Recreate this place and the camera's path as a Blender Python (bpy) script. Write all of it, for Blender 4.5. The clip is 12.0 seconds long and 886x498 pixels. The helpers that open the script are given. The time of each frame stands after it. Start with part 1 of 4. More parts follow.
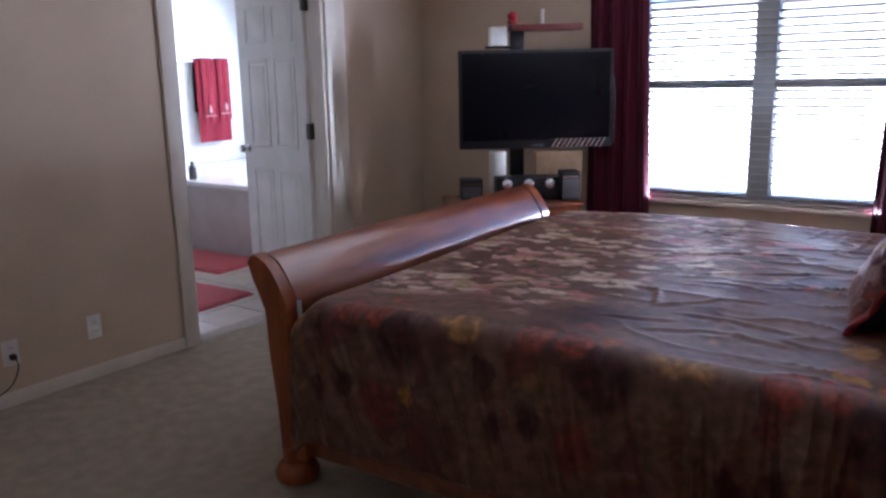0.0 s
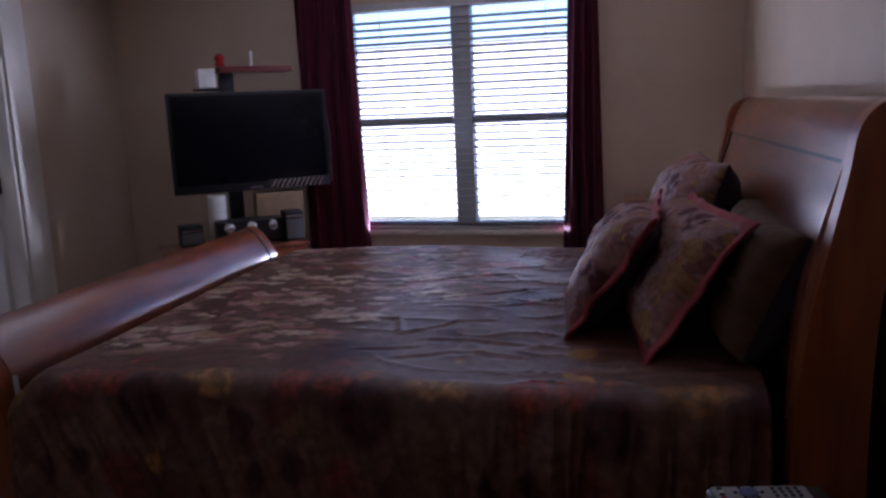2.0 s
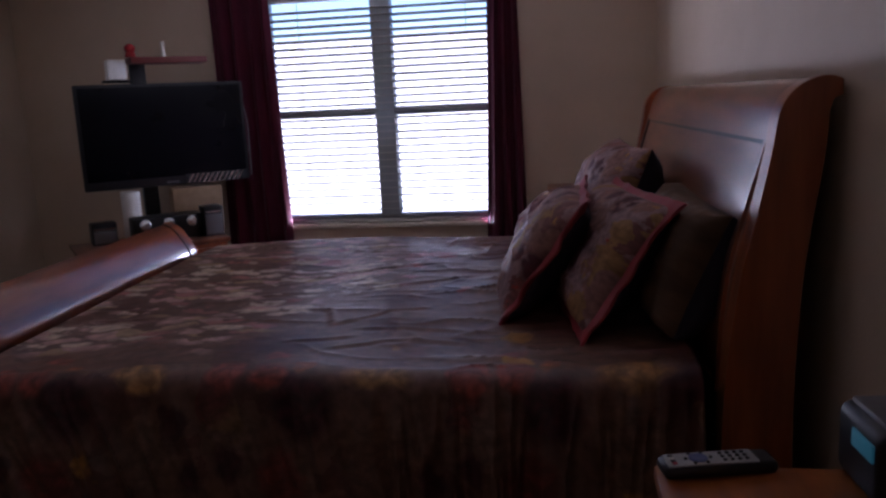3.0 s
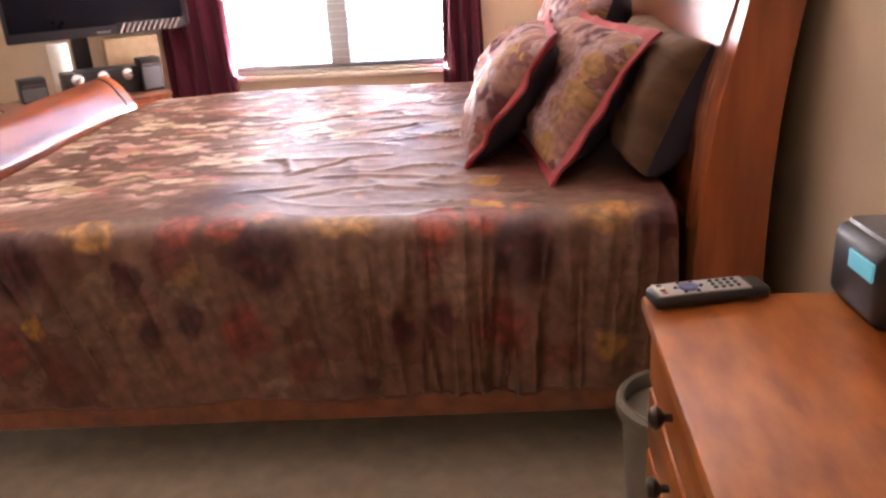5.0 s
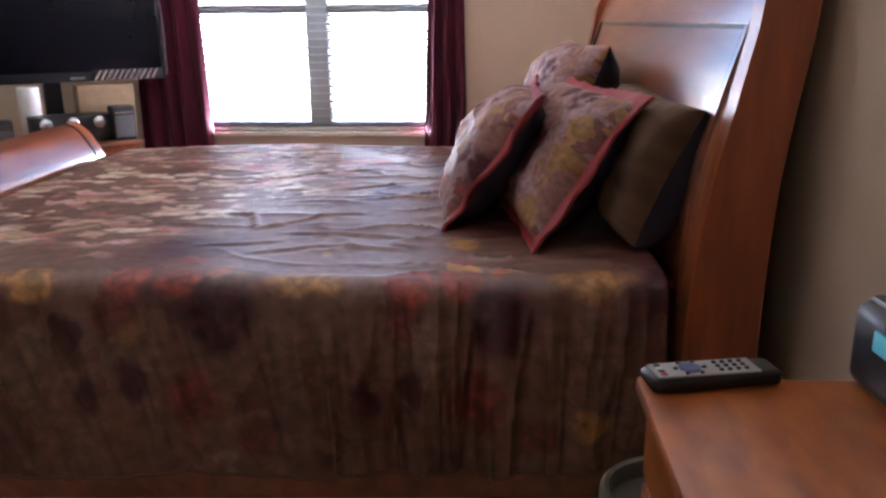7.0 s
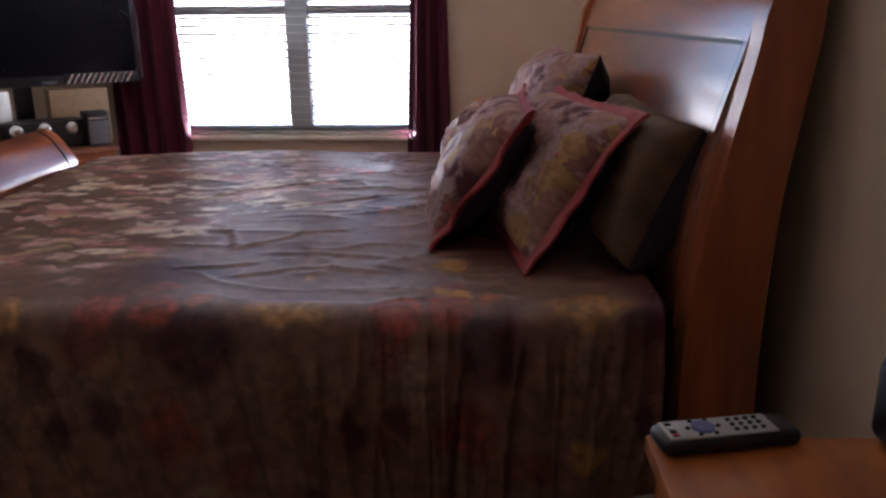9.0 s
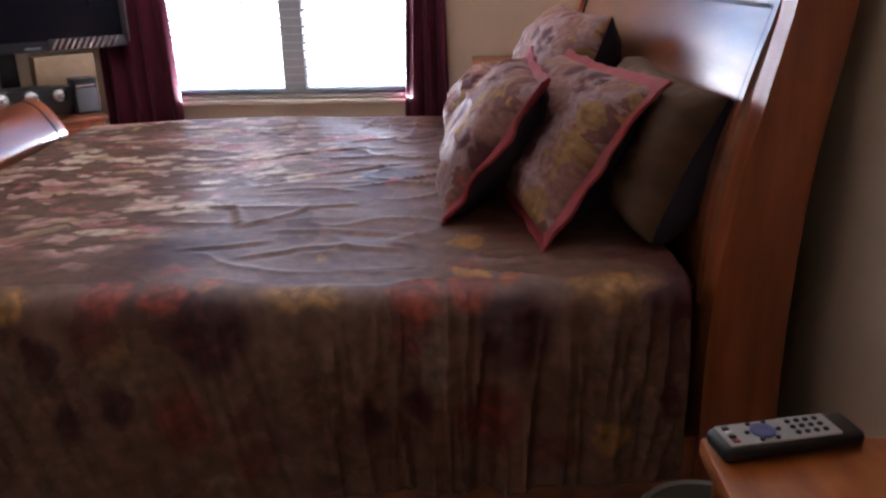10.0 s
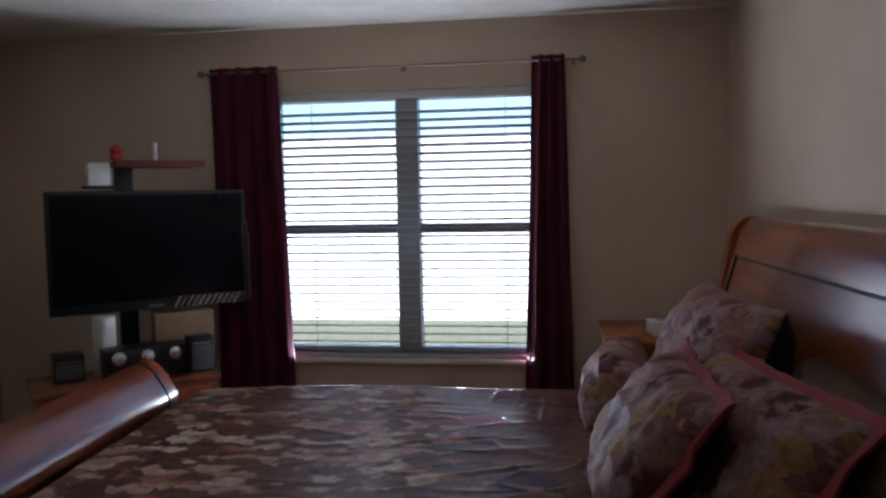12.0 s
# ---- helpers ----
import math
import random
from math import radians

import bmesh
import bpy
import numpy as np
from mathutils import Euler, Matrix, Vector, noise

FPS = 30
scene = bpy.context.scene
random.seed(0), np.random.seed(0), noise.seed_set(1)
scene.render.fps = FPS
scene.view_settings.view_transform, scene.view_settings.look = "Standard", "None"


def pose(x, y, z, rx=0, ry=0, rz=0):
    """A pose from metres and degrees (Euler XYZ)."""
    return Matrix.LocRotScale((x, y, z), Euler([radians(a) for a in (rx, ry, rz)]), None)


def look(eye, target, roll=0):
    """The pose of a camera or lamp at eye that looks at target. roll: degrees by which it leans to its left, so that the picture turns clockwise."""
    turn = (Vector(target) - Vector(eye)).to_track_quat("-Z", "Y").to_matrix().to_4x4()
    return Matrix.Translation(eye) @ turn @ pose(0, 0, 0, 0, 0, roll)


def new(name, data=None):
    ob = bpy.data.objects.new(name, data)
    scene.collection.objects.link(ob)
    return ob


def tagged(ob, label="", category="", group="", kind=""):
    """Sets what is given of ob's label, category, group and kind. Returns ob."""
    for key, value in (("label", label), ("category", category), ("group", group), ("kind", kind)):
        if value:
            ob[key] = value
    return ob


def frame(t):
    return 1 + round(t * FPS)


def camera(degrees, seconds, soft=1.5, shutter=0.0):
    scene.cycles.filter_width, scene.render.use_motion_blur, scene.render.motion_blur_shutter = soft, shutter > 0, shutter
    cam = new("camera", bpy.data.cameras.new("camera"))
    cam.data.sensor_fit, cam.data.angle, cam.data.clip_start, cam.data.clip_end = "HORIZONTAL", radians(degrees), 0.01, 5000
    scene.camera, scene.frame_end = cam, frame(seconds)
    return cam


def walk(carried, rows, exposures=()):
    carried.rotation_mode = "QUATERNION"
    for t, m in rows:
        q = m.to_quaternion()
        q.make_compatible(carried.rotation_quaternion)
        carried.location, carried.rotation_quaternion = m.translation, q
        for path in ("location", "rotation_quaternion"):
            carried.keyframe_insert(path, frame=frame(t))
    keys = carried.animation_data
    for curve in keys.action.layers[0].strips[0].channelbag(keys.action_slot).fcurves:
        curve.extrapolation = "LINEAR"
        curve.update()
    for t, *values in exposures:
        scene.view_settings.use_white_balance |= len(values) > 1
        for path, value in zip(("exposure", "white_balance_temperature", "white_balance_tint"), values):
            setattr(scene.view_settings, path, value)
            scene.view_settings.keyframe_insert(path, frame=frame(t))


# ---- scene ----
cam = camera(58.0, 12.0, 2.6)
PATH = [
    (0, (1.814, -4.623, 1.393), (0.661, -3.043, 0.974), -1.1),
    (0.5, (1.861, -4.586, 1.398), (0.859, -2.904, 0.993), -1.2),
    (1, (1.829, -4.58, 1.395), (0.987, -2.807, 1.011), -2),
    (1.5, (1.788, -4.626, 1.4), (1.114, -2.779, 1.034), -2.2),
    (2, (1.742, -4.687, 1.407), (1.224, -2.787, 1.058), -2.4),
    (2.5, (1.724, -4.704, 1.402), (1.323, -2.772, 1.075), -2.3),
    (3, (1.687, -4.69, 1.38), (1.374, -2.749, 1.013), -2.7),
    (3.5, (1.687, -4.658, 1.355), (1.419, -2.734, 0.881), -3.3),
    (5.5, (1.624, -4.577, 1.303), (1.444, -2.724, 0.573), -3.2),
    (6, (1.623, -4.532, 1.288), (1.46, -2.643, 0.65), -2.1),
    (6.5, (1.625, -4.501, 1.271), (1.477, -2.59, 0.699), -1),
    (7, (1.627, -4.474, 1.256), (1.489, -2.555, 0.708), -0.5),
    (7.5, (1.629, -4.452, 1.257), (1.5, -2.528, 0.724), -0.2),
    (9.5, (1.58, -4.347, 1.322), (1.503, -2.443, 0.712), -0.9),
    (10, (1.54, -4.307, 1.337), (1.476, -2.425, 0.663), -1.3),
    (10.5, (1.49, -4.261, 1.362), (1.441, -2.386, 0.665), -1.2),
    (11, (1.458, -4.191, 1.402), (1.377, -2.275, 0.833), -0.8),
    (11.5, (1.411, -4.091, 1.463), (1.239, -2.132, 1.098), -0.5),
    (12, (1.398, -4.003, 1.499), (1.102, -2.029, 1.364), -1),
]
EXPOSURES = [
    (0.0, 3.6, 5050, 20), (1.0, 2.7, 4700, 20), (2.0, 2.55, 4950, 28), (3.0, 2.3, 5150, 30), (3.7, 2.3, 5500, 30), (4.6, 4.8, 6900, 28),
    (5.5, 5.9, 5950, 25), (6.0, 5.8, 5750, 22), (6.5, 4.7, 5550, 20), (7.0, 4.55, 5450, 18), (7.5, 5.1, 5400, 18), (9.5, 3.3, 5650, 18), (10.5, 5.05, 5450, 18), (11.0, 4.75, 5550, 18), (11.5, 3.6, 5400, 15), (12.0, 2.3, 5200, 12),
]
walk(cam, [(t, look(eye, target, roll)) for t, eye, target, roll in PATH], EXPOSURES)

# ---- sky, sun ----
SUN_ELEV, SUN_TURN = 52.0, 200.0
world = bpy.data.worlds.new("sky")
scene.world = world
world.use_nodes = True
sky = world.node_tree.nodes.new("ShaderNodeTexSky")
sky.sky_type = "NISHITA"
sky.sun_disc = False
sky.dust_density, sky.ozone_density = 0.1, 2.5
sky.sun_elevation = radians(SUN_ELEV)
sky.sun_rotation = radians(SUN_TURN)
world.node_tree.nodes["Background"].inputs["Strength"].default_value = 0.05
world.node_tree.links.new(sky.outputs["Color"], world.node_tree.nodes["Background"].inputs["Color"])
sun_data = bpy.data.lights.new("sun", "SUN")
sun_data.energy, sun_data.angle, sun_data.color = 5.0, radians(0.5), (1.0, 0.96, 0.9)
sun = new("sun", sun_data)
sun.matrix_world = look((-2, -12, 16), (0, 4, 0))


def opening_light(name, at, target, width, height, watts, spread):
    """An area lamp that stands in for light coming in at an opening, such as past a blind's slats."""
    d = bpy.data.lights.new(name, "AREA")
    d.shape, d.size, d.size_y, d.energy, d.spread = "RECTANGLE", width, height, watts, radians(spread)
    d.color = (1.0, 0.98, 0.96)
    o = new(name, d)
    o.matrix_world = look(at, target)
    return d


# thin lamp strip added on the sill, in place of daylight past the slats
opening_light("window_daylight", (0.62, -0.028, 0.675), (0.62, -0.628, 1.26), 1.25, 0.035, 4.0, 118)
# narrow beam added at the window's edge to brighten the west wall
opening_light("west_wall_fill", (1.272, -0.02, 1.35), (-1.72, -1.15, 1.3), 0.022, 1.25, 0.32, 38)
opening_light("bath_daylight", (-3.65, 1.38, 1.5), (-3.65, 0.0, 1.3), 1.7, 1.1, 7.0, 160)
# warm fill lamp in an unseen doorway, assumed from light on near faces
hall = opening_light("hall_fill", (0.525, -6.36, 1.05), (0.7, 0.0, 0.8), 0.8, 1.9, 0.13, 150)
hall.color = (1.0, 0.80, 0.50)


# ---- materials ----
def mat(name, colour, rough=0.6, metal=0.0, colour2=None, scale=8.0, stretch=(1, 1, 1), bump=0.1, bump_scale=60.0, coat=0.0, spec=0.5, detail=6.0, sheen=0.0, contrast=(0.35, 0.65), bump_distance=0.004):
    m = bpy.data.materials.new(name)
    m.use_nodes = True
    nt = m.node_tree
    b = nt.nodes["Principled BSDF"]
    b.inputs["Roughness"].default_value, b.inputs["Metallic"].default_value = rough, metal
    b.inputs["Coat Weight"].default_value, b.inputs["Coat Roughness"].default_value = coat, 0.2
    b.inputs["Specular IOR Level"].default_value = spec
    b.inputs["Sheen Weight"].default_value = sheen
    co = nt.nodes.new("ShaderNodeTexCoord")
    mp = nt.nodes.new("ShaderNodeMapping")
    mp.inputs["Scale"].default_value = stretch
    nt.links.new(co.outputs["Object"], mp.inputs["Vector"])
    n1 = nt.nodes.new("ShaderNodeTexNoise")
    n1.inputs["Scale"].default_value, n1.inputs["Detail"].default_value = scale, detail
    nt.links.new(mp.outputs["Vector"], n1.inputs["Vector"])
    ramp = nt.nodes.new("ShaderNodeValToRGB")
    c2 = colour2 or tuple(c * 0.86 for c in colour)
    ramp.color_ramp.elements[0].position, ramp.color_ramp.elements[0].color = contrast[0], (*c2, 1)
    ramp.color_ramp.elements[1].position, ramp.color_ramp.elements[1].color = contrast[1], (*colour, 1)
    nt.links.new(n1.outputs["Fac"], ramp.inputs["Fac"])
    nt.links.new(ramp.outputs["Color"], b.inputs["Base Color"])
    n2 = nt.nodes.new("ShaderNodeTexNoise")
    n2.inputs["Scale"].default_value, n2.inputs["Detail"].default_value = bump_scale, 4.0
    nt.links.new(mp.outputs["Vector"], n2.inputs["Vector"])
    bp = nt.nodes.new("ShaderNodeBump")
    bp.inputs["Strength"].default_value, bp.inputs["Distance"].default_value = bump, bump_distance
    nt.links.new(n2.outputs["Fac"], bp.inputs["Height"])
    nt.links.new(bp.outputs["Normal"], b.inputs["Normal"])
    return m


def glow(name, colour, strength):
    m = mat(name, colour, 0.4)
    b = m.node_tree.nodes["Principled BSDF"]
    b.inputs["Emission Color"].default_value, b.inputs["Emission Strength"].default_value = (*colour, 1), strength
    return m


def clear_glass(name, tint=(1, 1, 1)):
    m = bpy.data.materials.new(name)
    m.use_nodes = True
    nt = m.node_tree
    nt.nodes.remove(nt.nodes["Principled BSDF"])
    g = nt.nodes.new("ShaderNodeBsdfGlass")
    g.inputs["Roughness"].default_value, g.inputs["IOR"].default_value = 0.0, 1.45
    g.inputs["Color"].default_value = (*tint, 1)
    nt.links.new(g.outputs["BSDF"], nt.nodes["Material Output"].inputs["Surface"])
    return m


WALL = mat("wall_paint", (0.61, 0.485, 0.36), 0.62, colour2=(0.565, 0.445, 0.325), scale=3.0, bump=0.35, bump_scale=90.0)
BATH_WALL = mat("bath_wall_paint", (0.72, 0.74, 0.74), 0.5, colour2=(0.68, 0.70, 0.70), scale=3.0, bump=0.2, bump_scale=90.0)
CEIL = mat("ceiling_paint", (0.66, 0.61, 0.53), 0.8, scale=4.0, bump=0.5, bump_scale=70.0)
TRIM = mat("trim_paint", (0.76, 0.70, 0.61), 0.4, scale=5.0, bump=0.05)
WHITE = mat("white_paint", (0.78, 0.76, 0.72), 0.35, scale=4.0, bump=0.05)
CARPET = mat("carpet", (0.60, 0.51, 0.39), 0.95, colour2=(0.47, 0.395, 0.29), scale=14.0, bump=0.9, bump_scale=420.0, spec=0.1, sheen=0.2, bump_distance=0.01)
TILE = mat("bath_tile", (0.47, 0.42, 0.36), 0.3, colour2=(0.40, 0.35, 0.30), scale=6.0, bump=0.05)
GROUT = mat("grout", (0.42, 0.38, 0.33), 0.9, scale=30.0)
CHERRY = mat("cherry_wood", (0.30, 0.078, 0.022), 0.32, colour2=(0.17, 0.04, 0.012), scale=3.0, stretch=(6, 1, 6), bump=0.03, bump_scale=40.0, coat=1.0, spec=0.8)
CHERRY.node_tree.nodes["Principled BSDF"].inputs["Coat Roughness"].default_value = 0.17
CHERRY.node_tree.nodes["Principled BSDF"].inputs["Coat IOR"].default_value = 1.75
CHERRY_UP = mat("cherry_wood_upright", (0.36, 0.092, 0.024), 0.34, colour2=(0.22, 0.05, 0.013), scale=3.0, stretch=(7, 7, 0.8), bump=0.04, bump_scale=40.0, coat=0.5)
STAND_WOOD = mat("stand_wood", (0.47, 0.145, 0.020), 0.38, colour2=(0.235, 0.052, 0.008), scale=7.0, stretch=(3.2, 1.2, 3.2), contrast=(0.3, 0.7), bump=0.08, bump_scale=30.0, coat=0.35)
SHELF_RED = mat("dark_red_wood", (0.11, 0.022, 0.018), 0.45, scale=6.0, stretch=(1, 5, 5), bump=0.05)
DARKLINE = mat("dark_groove", (0.03, 0.012, 0.008), 0.5, scale=10.0)
CURTAIN = mat("burgundy_curtain", (0.088, 0.008, 0.024), 0.8, colour2=(0.058, 0.005, 0.016), scale=20.0, stretch=(1, 1, 0.1), bump=0.3, bump_scale=300.0, sheen=0.05, spec=0.25)
BLIND = mat("blind_vinyl", (0.66, 0.65, 0.62), 0.45, scale=6.0, bump=0.05)
bt = BLIND.node_tree
glowing = bt.nodes.new("ShaderNodeBsdfTranslucent")
glowing.inputs["Color"].default_value = (0.80, 0.79, 0.77, 1)
both = bt.nodes.new("ShaderNodeMixShader")
both.inputs[0].default_value = 0.25
bt.links.new(bt.nodes["Principled BSDF"].outputs[0], both.inputs[1])
bt.links.new(glowing.outputs[0], both.inputs[2])
bt.links.new(both.outputs[0], bt.nodes["Material Output"].inputs["Surface"])
FRAME = mat("window_vinyl", (0.42, 0.45, 0.48), 0.4, scale=6.0, bump=0.05)
BLACK = mat("black_plastic", (0.008, 0.008, 0.010), 0.42, scale=10.0, bump=0.1, bump_scale=200.0)
BIN = mat("bin_plastic", (0.15, 0.14, 0.115), 0.3, colour2=(0.12, 0.115, 0.095), scale=10.0, bump=0.05, bump_scale=120.0)
SCREEN = mat("tv_screen", (0.004, 0.004, 0.006), 0.2, scale=4.0, bump=0.0, spec=0.15)
GREYPLASTIC = mat("grey_plastic", (0.12, 0.12, 0.13), 0.4, scale=10.0)
SILVER = mat("silver", (0.62, 0.62, 0.64), 0.25, metal=0.9, scale=20.0, bump=0.02)
CHROME = mat("chrome", (0.7, 0.7, 0.72), 0.12, metal=1.0, scale=20.0, bump=0.01)
BRASS_DARK = mat("dark_bronze", (0.06, 0.05, 0.04), 0.3, metal=0.8, scale=30.0)
RED_TOWEL = mat("red_towel", (0.42, 0.018, 0.05), 0.9, colour2=(0.33, 0.012, 0.035), scale=40.0, bump=0.8, bump_scale=350.0, sheen=0.4)
PINK_THREAD = mat("pale_embroidery", (0.62, 0.30, 0.32), 0.8, scale=60.0)
RED_RUG = mat("red_rug", (0.52, 0.035, 0.05), 0.95, colour2=(0.36, 0.02, 0.03), scale=25.0, bump=1.0, bump_scale=260.0, sheen=0.3, bump_distance=0.01)
TUB = mat("tub_acrylic", (0.80, 0.80, 0.78), 0.18, scale=3.0, bump=0.0)
TUB_SIDE = mat("tub_surround", (0.46, 0.40, 0.38), 0.5, colour2=(0.40, 0.34, 0.32), scale=5.0)
NAVY = mat("dark_sheet", (0.012, 0.012, 0.03), 0.8, scale=20.0, bump=0.2)
PLAIN_WHITE = mat("plain_white", (0.75, 0.73, 0.72), 0.8, scale=30.0, bump=0.2)
CARDBOARD = mat("cardboard", (0.30, 0.20, 0.115), 0.8, colour2=(0.25, 0.165, 0.09), scale=20.0)
RED_GLAZE = mat("red_glaze", (0.35, 0.012, 0.014), 0.3, scale=20.0)
LCD = glow("lcd", (0.10, 0.42, 0.50), 0.012)
BLUE_BTN = mat("blue_button", (0.10, 0.12, 0.32), 0.4, scale=20.0)
RED_BTN = mat("red_button", (0.4, 0.04, 0.06), 0.4, scale=20.0)
REMOTE_FACE = mat("remote_face", (0.42, 0.42, 0.43), 0.35, scale=15.0)
STUCCO = mat("pale_stucco", (0.56, 0.54, 0.51), 0.9, scale=5.0, bump=0.4)
ROOF = mat("roof_shingle", (0.16, 0.14, 0.13), 0.9, scale=12.0)
GROUND = mat("dry_lawn", (0.07, 0.07, 0.035), 0.95, colour2=(0.045, 0.045, 0.022), scale=9.0, bump=0.6)
PAPER = mat("paper", (0.78, 0.77, 0.72), 0.7, scale=20.0)
ROD = mat("brown_metal", (0.25, 0.19, 0.15), 0.4, metal=0.3, scale=20.0)
GLASS = clear_glass("window_glass")


def quilt(name, dark=1.0, size=1.0, ground=None, motifs=(), small_share=0.15, petals=None, rough=0.44):
    """Printed floral cloth: large and small blossoms and leaves in taupe, brown, wine, brick, gold and cream."""
    m = bpy.data.materials.new(name)
    m.use_nodes = True
    nt = m.node_tree
    b = nt.nodes["Principled BSDF"]
    b.inputs["Roughness"].default_value, b.inputs["Sheen Weight"].default_value = rough, 0.0
    b.inputs["Specular IOR Level"].default_value = 0.5
    co = nt.nodes.new("ShaderNodeTexCoord")
    warp = nt.nodes.new("ShaderNodeTexNoise")
    warp.inputs["Scale"].default_value, warp.inputs["Detail"].default_value = 11.0 * size, 6.0
    nt.links.new(co.outputs["UV"], warp.inputs["Vector"])
    add = nt.nodes.new("ShaderNodeMix")
    add.data_type, add.blend_type = "RGBA", "LINEAR_LIGHT"
    add.inputs[0].default_value = 0.085
    nt.links.new(co.outputs["UV"], add.inputs[6])
    nt.links.new(warp.outputs["Color"], add.inputs[7])

    def cells(scale, stops, seed, stretch=(1, 1, 1), reach=0.46):
        mp = nt.nodes.new("ShaderNodeMapping")
        mp.inputs["Location"].default_value = (seed, seed * 0.7, 0)
        mp.inputs["Scale"].default_value = stretch
        nt.links.new(add.outputs[2], mp.inputs["Vector"])
        v = nt.nodes.new("ShaderNodeTexVoronoi")
        v.inputs["Scale"].default_value = scale * size
        nt.links.new(mp.outputs["Vector"], v.inputs["Vector"])
        sep = nt.nodes.new("ShaderNodeSeparateColor")
        nt.links.new(v.outputs["Color"], sep.inputs["Color"])
        r = nt.nodes.new("ShaderNodeValToRGB")
        r.color_ramp.interpolation = "CONSTANT"
        el = r.color_ramp.elements
        while len(el) < len(stops):
            el.new(0.5)
        for e, (p, c) in zip(el, stops):
            e.position, e.color = p, (*[k * dark for k in c], 1)
        nt.links.new(sep.outputs["Red"], r.inputs["Fac"])
        near = nt.nodes.new("ShaderNodeMapRange")
        near.inputs["From Min"].default_value, near.inputs["From Max"].default_value = reach, reach - 0.16
        nt.links.new(v.outputs["Distance"], near.inputs["Value"])
        return r, sep, near

    taupe, brown, wine, brick, gold, cream = (0.215, 0.100, 0.066), (0.15, 0.052, 0.038), (0.075, 0.012, 0.018), (0.34, 0.05, 0.034), (0.52, 0.25, 0.05), (0.52, 0.39, 0.29)
    base, _, _ = cells(6.0, ground or [(0.0, taupe), (0.3, brown), (0.5, taupe), (0.75, (0.22, 0.108, 0.075))], 0.0)
    big, bsep, bnear = cells(3.2, [(0.0, wine), (0.3, brick), (0.55, wine), (0.75, (0.26, 0.10, 0.085))], 3.1)
    small, ssep, snear = cells(9.5, [(0.0, gold), (0.3, brick), (0.6, wine), (0.8, (0.30, 0.20, 0.14))], 7.7)

    def over(under, top, chooser, near, share):
        gate = nt.nodes.new("ShaderNodeMath")
        gate.operation = "LESS_THAN"
        gate.inputs[1].default_value = share
        nt.links.new(chooser.outputs["Green"], gate.inputs[0])
        mul = nt.nodes.new("ShaderNodeMath")
        mul.operation = "MULTIPLY"
        nt.links.new(gate.outputs[0], mul.inputs[0])
        nt.links.new(near.outputs[0], mul.inputs[1])
        mx = nt.nodes.new("ShaderNodeMix")
        mx.data_type = "RGBA"
        nt.links.new(mul.outputs[0], mx.inputs[0])
        nt.links.new(under, mx.inputs[6])
        nt.links.new(top.outputs["Color"], mx.inputs[7])
        return mx.outputs[2]

    leaf, lsep, lnear = cells(11.0, petals or [(0.0, (0.88, 0.72, 0.58)), (0.35, (0.74, 0.46, 0.42)), (0.7, (0.58, 0.22, 0.20)), (0.85, (0.58, 0.40, 0.22))], 5.3, (0.62, 1.35, 1), 0.58)
    c = over(base.outputs["Color"], big, bsep, bnear, 0.20 if motifs else 0.42)
    c = over(c, small, ssep, snear, small_share)
    zone = nt.nodes.new("ShaderNodeTexNoise")
    zone.inputs["Scale"].default_value, zone.inputs["Detail"].default_value = 2.3 * size, 2.0
    nt.links.new(co.outputs["UV"], zone.inputs["Vector"])
    place = nt.nodes.new("ShaderNodeVectorMath")
    place.operation = "DISTANCE"
    place.inputs[1].default_value = (0.15, 0.85, 0)
    nt.links.new(co.outputs["UV"], place.inputs[0])
    zs = nt.nodes.new("ShaderNodeMath")
    zs.operation = "SUBTRACT"
    nt.links.new(zone.outputs["Fac"], zs.inputs[0])
    zd = nt.nodes.new("ShaderNodeMath")
    zd.operation = "MULTIPLY"
    zd.inputs[1].default_value = 0.45
    nt.links.new(place.outputs["Value"], zd.inputs[0])
    nt.links.new(zd.outputs[0], zs.inputs[1])
    zr = nt.nodes.new("ShaderNodeMapRange")
    zr.inputs["From Min"].default_value, zr.inputs["From Max"].default_value = 0.0, 0.10
    nt.links.new(zs.outputs[0], zr.inputs["Value"])
    zm = nt.nodes.new("ShaderNodeMath")
    zm.operation = "MULTIPLY"
    nt.links.new(zr.outputs[0], zm.inputs[0])
    nt.links.new(lnear.outputs[0], zm.inputs[1])
    field = nt.nodes.new("ShaderNodeMix")
    field.data_type = "RGBA"
    field.inputs[7].default_value = (0.11, 0.065, 0.04, 1)
    part_of = nt.nodes.new("ShaderNodeMath")
    part_of.operation = "MULTIPLY"
    part_of.inputs[1].default_value = 0.3
    nt.links.new(zr.outputs[0], part_of.inputs[0])
    nt.links.new(part_of.outputs[0], field.inputs[0])
    nt.links.new(c, field.inputs[6])
    c = over(field.outputs[2], leaf, lsep, zm, 0.9)
    if motifs:
        # a border print that repeats every 0.65 m along the cloth
        uvs = nt.nodes.new("ShaderNodeSeparateXYZ")
        drift = nt.nodes.new("ShaderNodeMix")
        drift.data_type, drift.blend_type = "RGBA", "LINEAR_LIGHT"
        drift.inputs[0].default_value = 0.04
        nt.links.new(co.outputs["UV"], drift.inputs[6])
        nt.links.new(warp.outputs["Color"], drift.inputs[7])
        nt.links.new(drift.outputs[2], uvs.inputs[0])
        wrap = nt.nodes.new("ShaderNodeMath")
        wrap.operation = "WRAP"
        wrap.inputs[1].default_value, wrap.inputs[2].default_value = 1.305, 0.655
        nt.links.new(uvs.outputs["X"], wrap.inputs[0])
        tile = nt.nodes.new("ShaderNodeCombineXYZ")
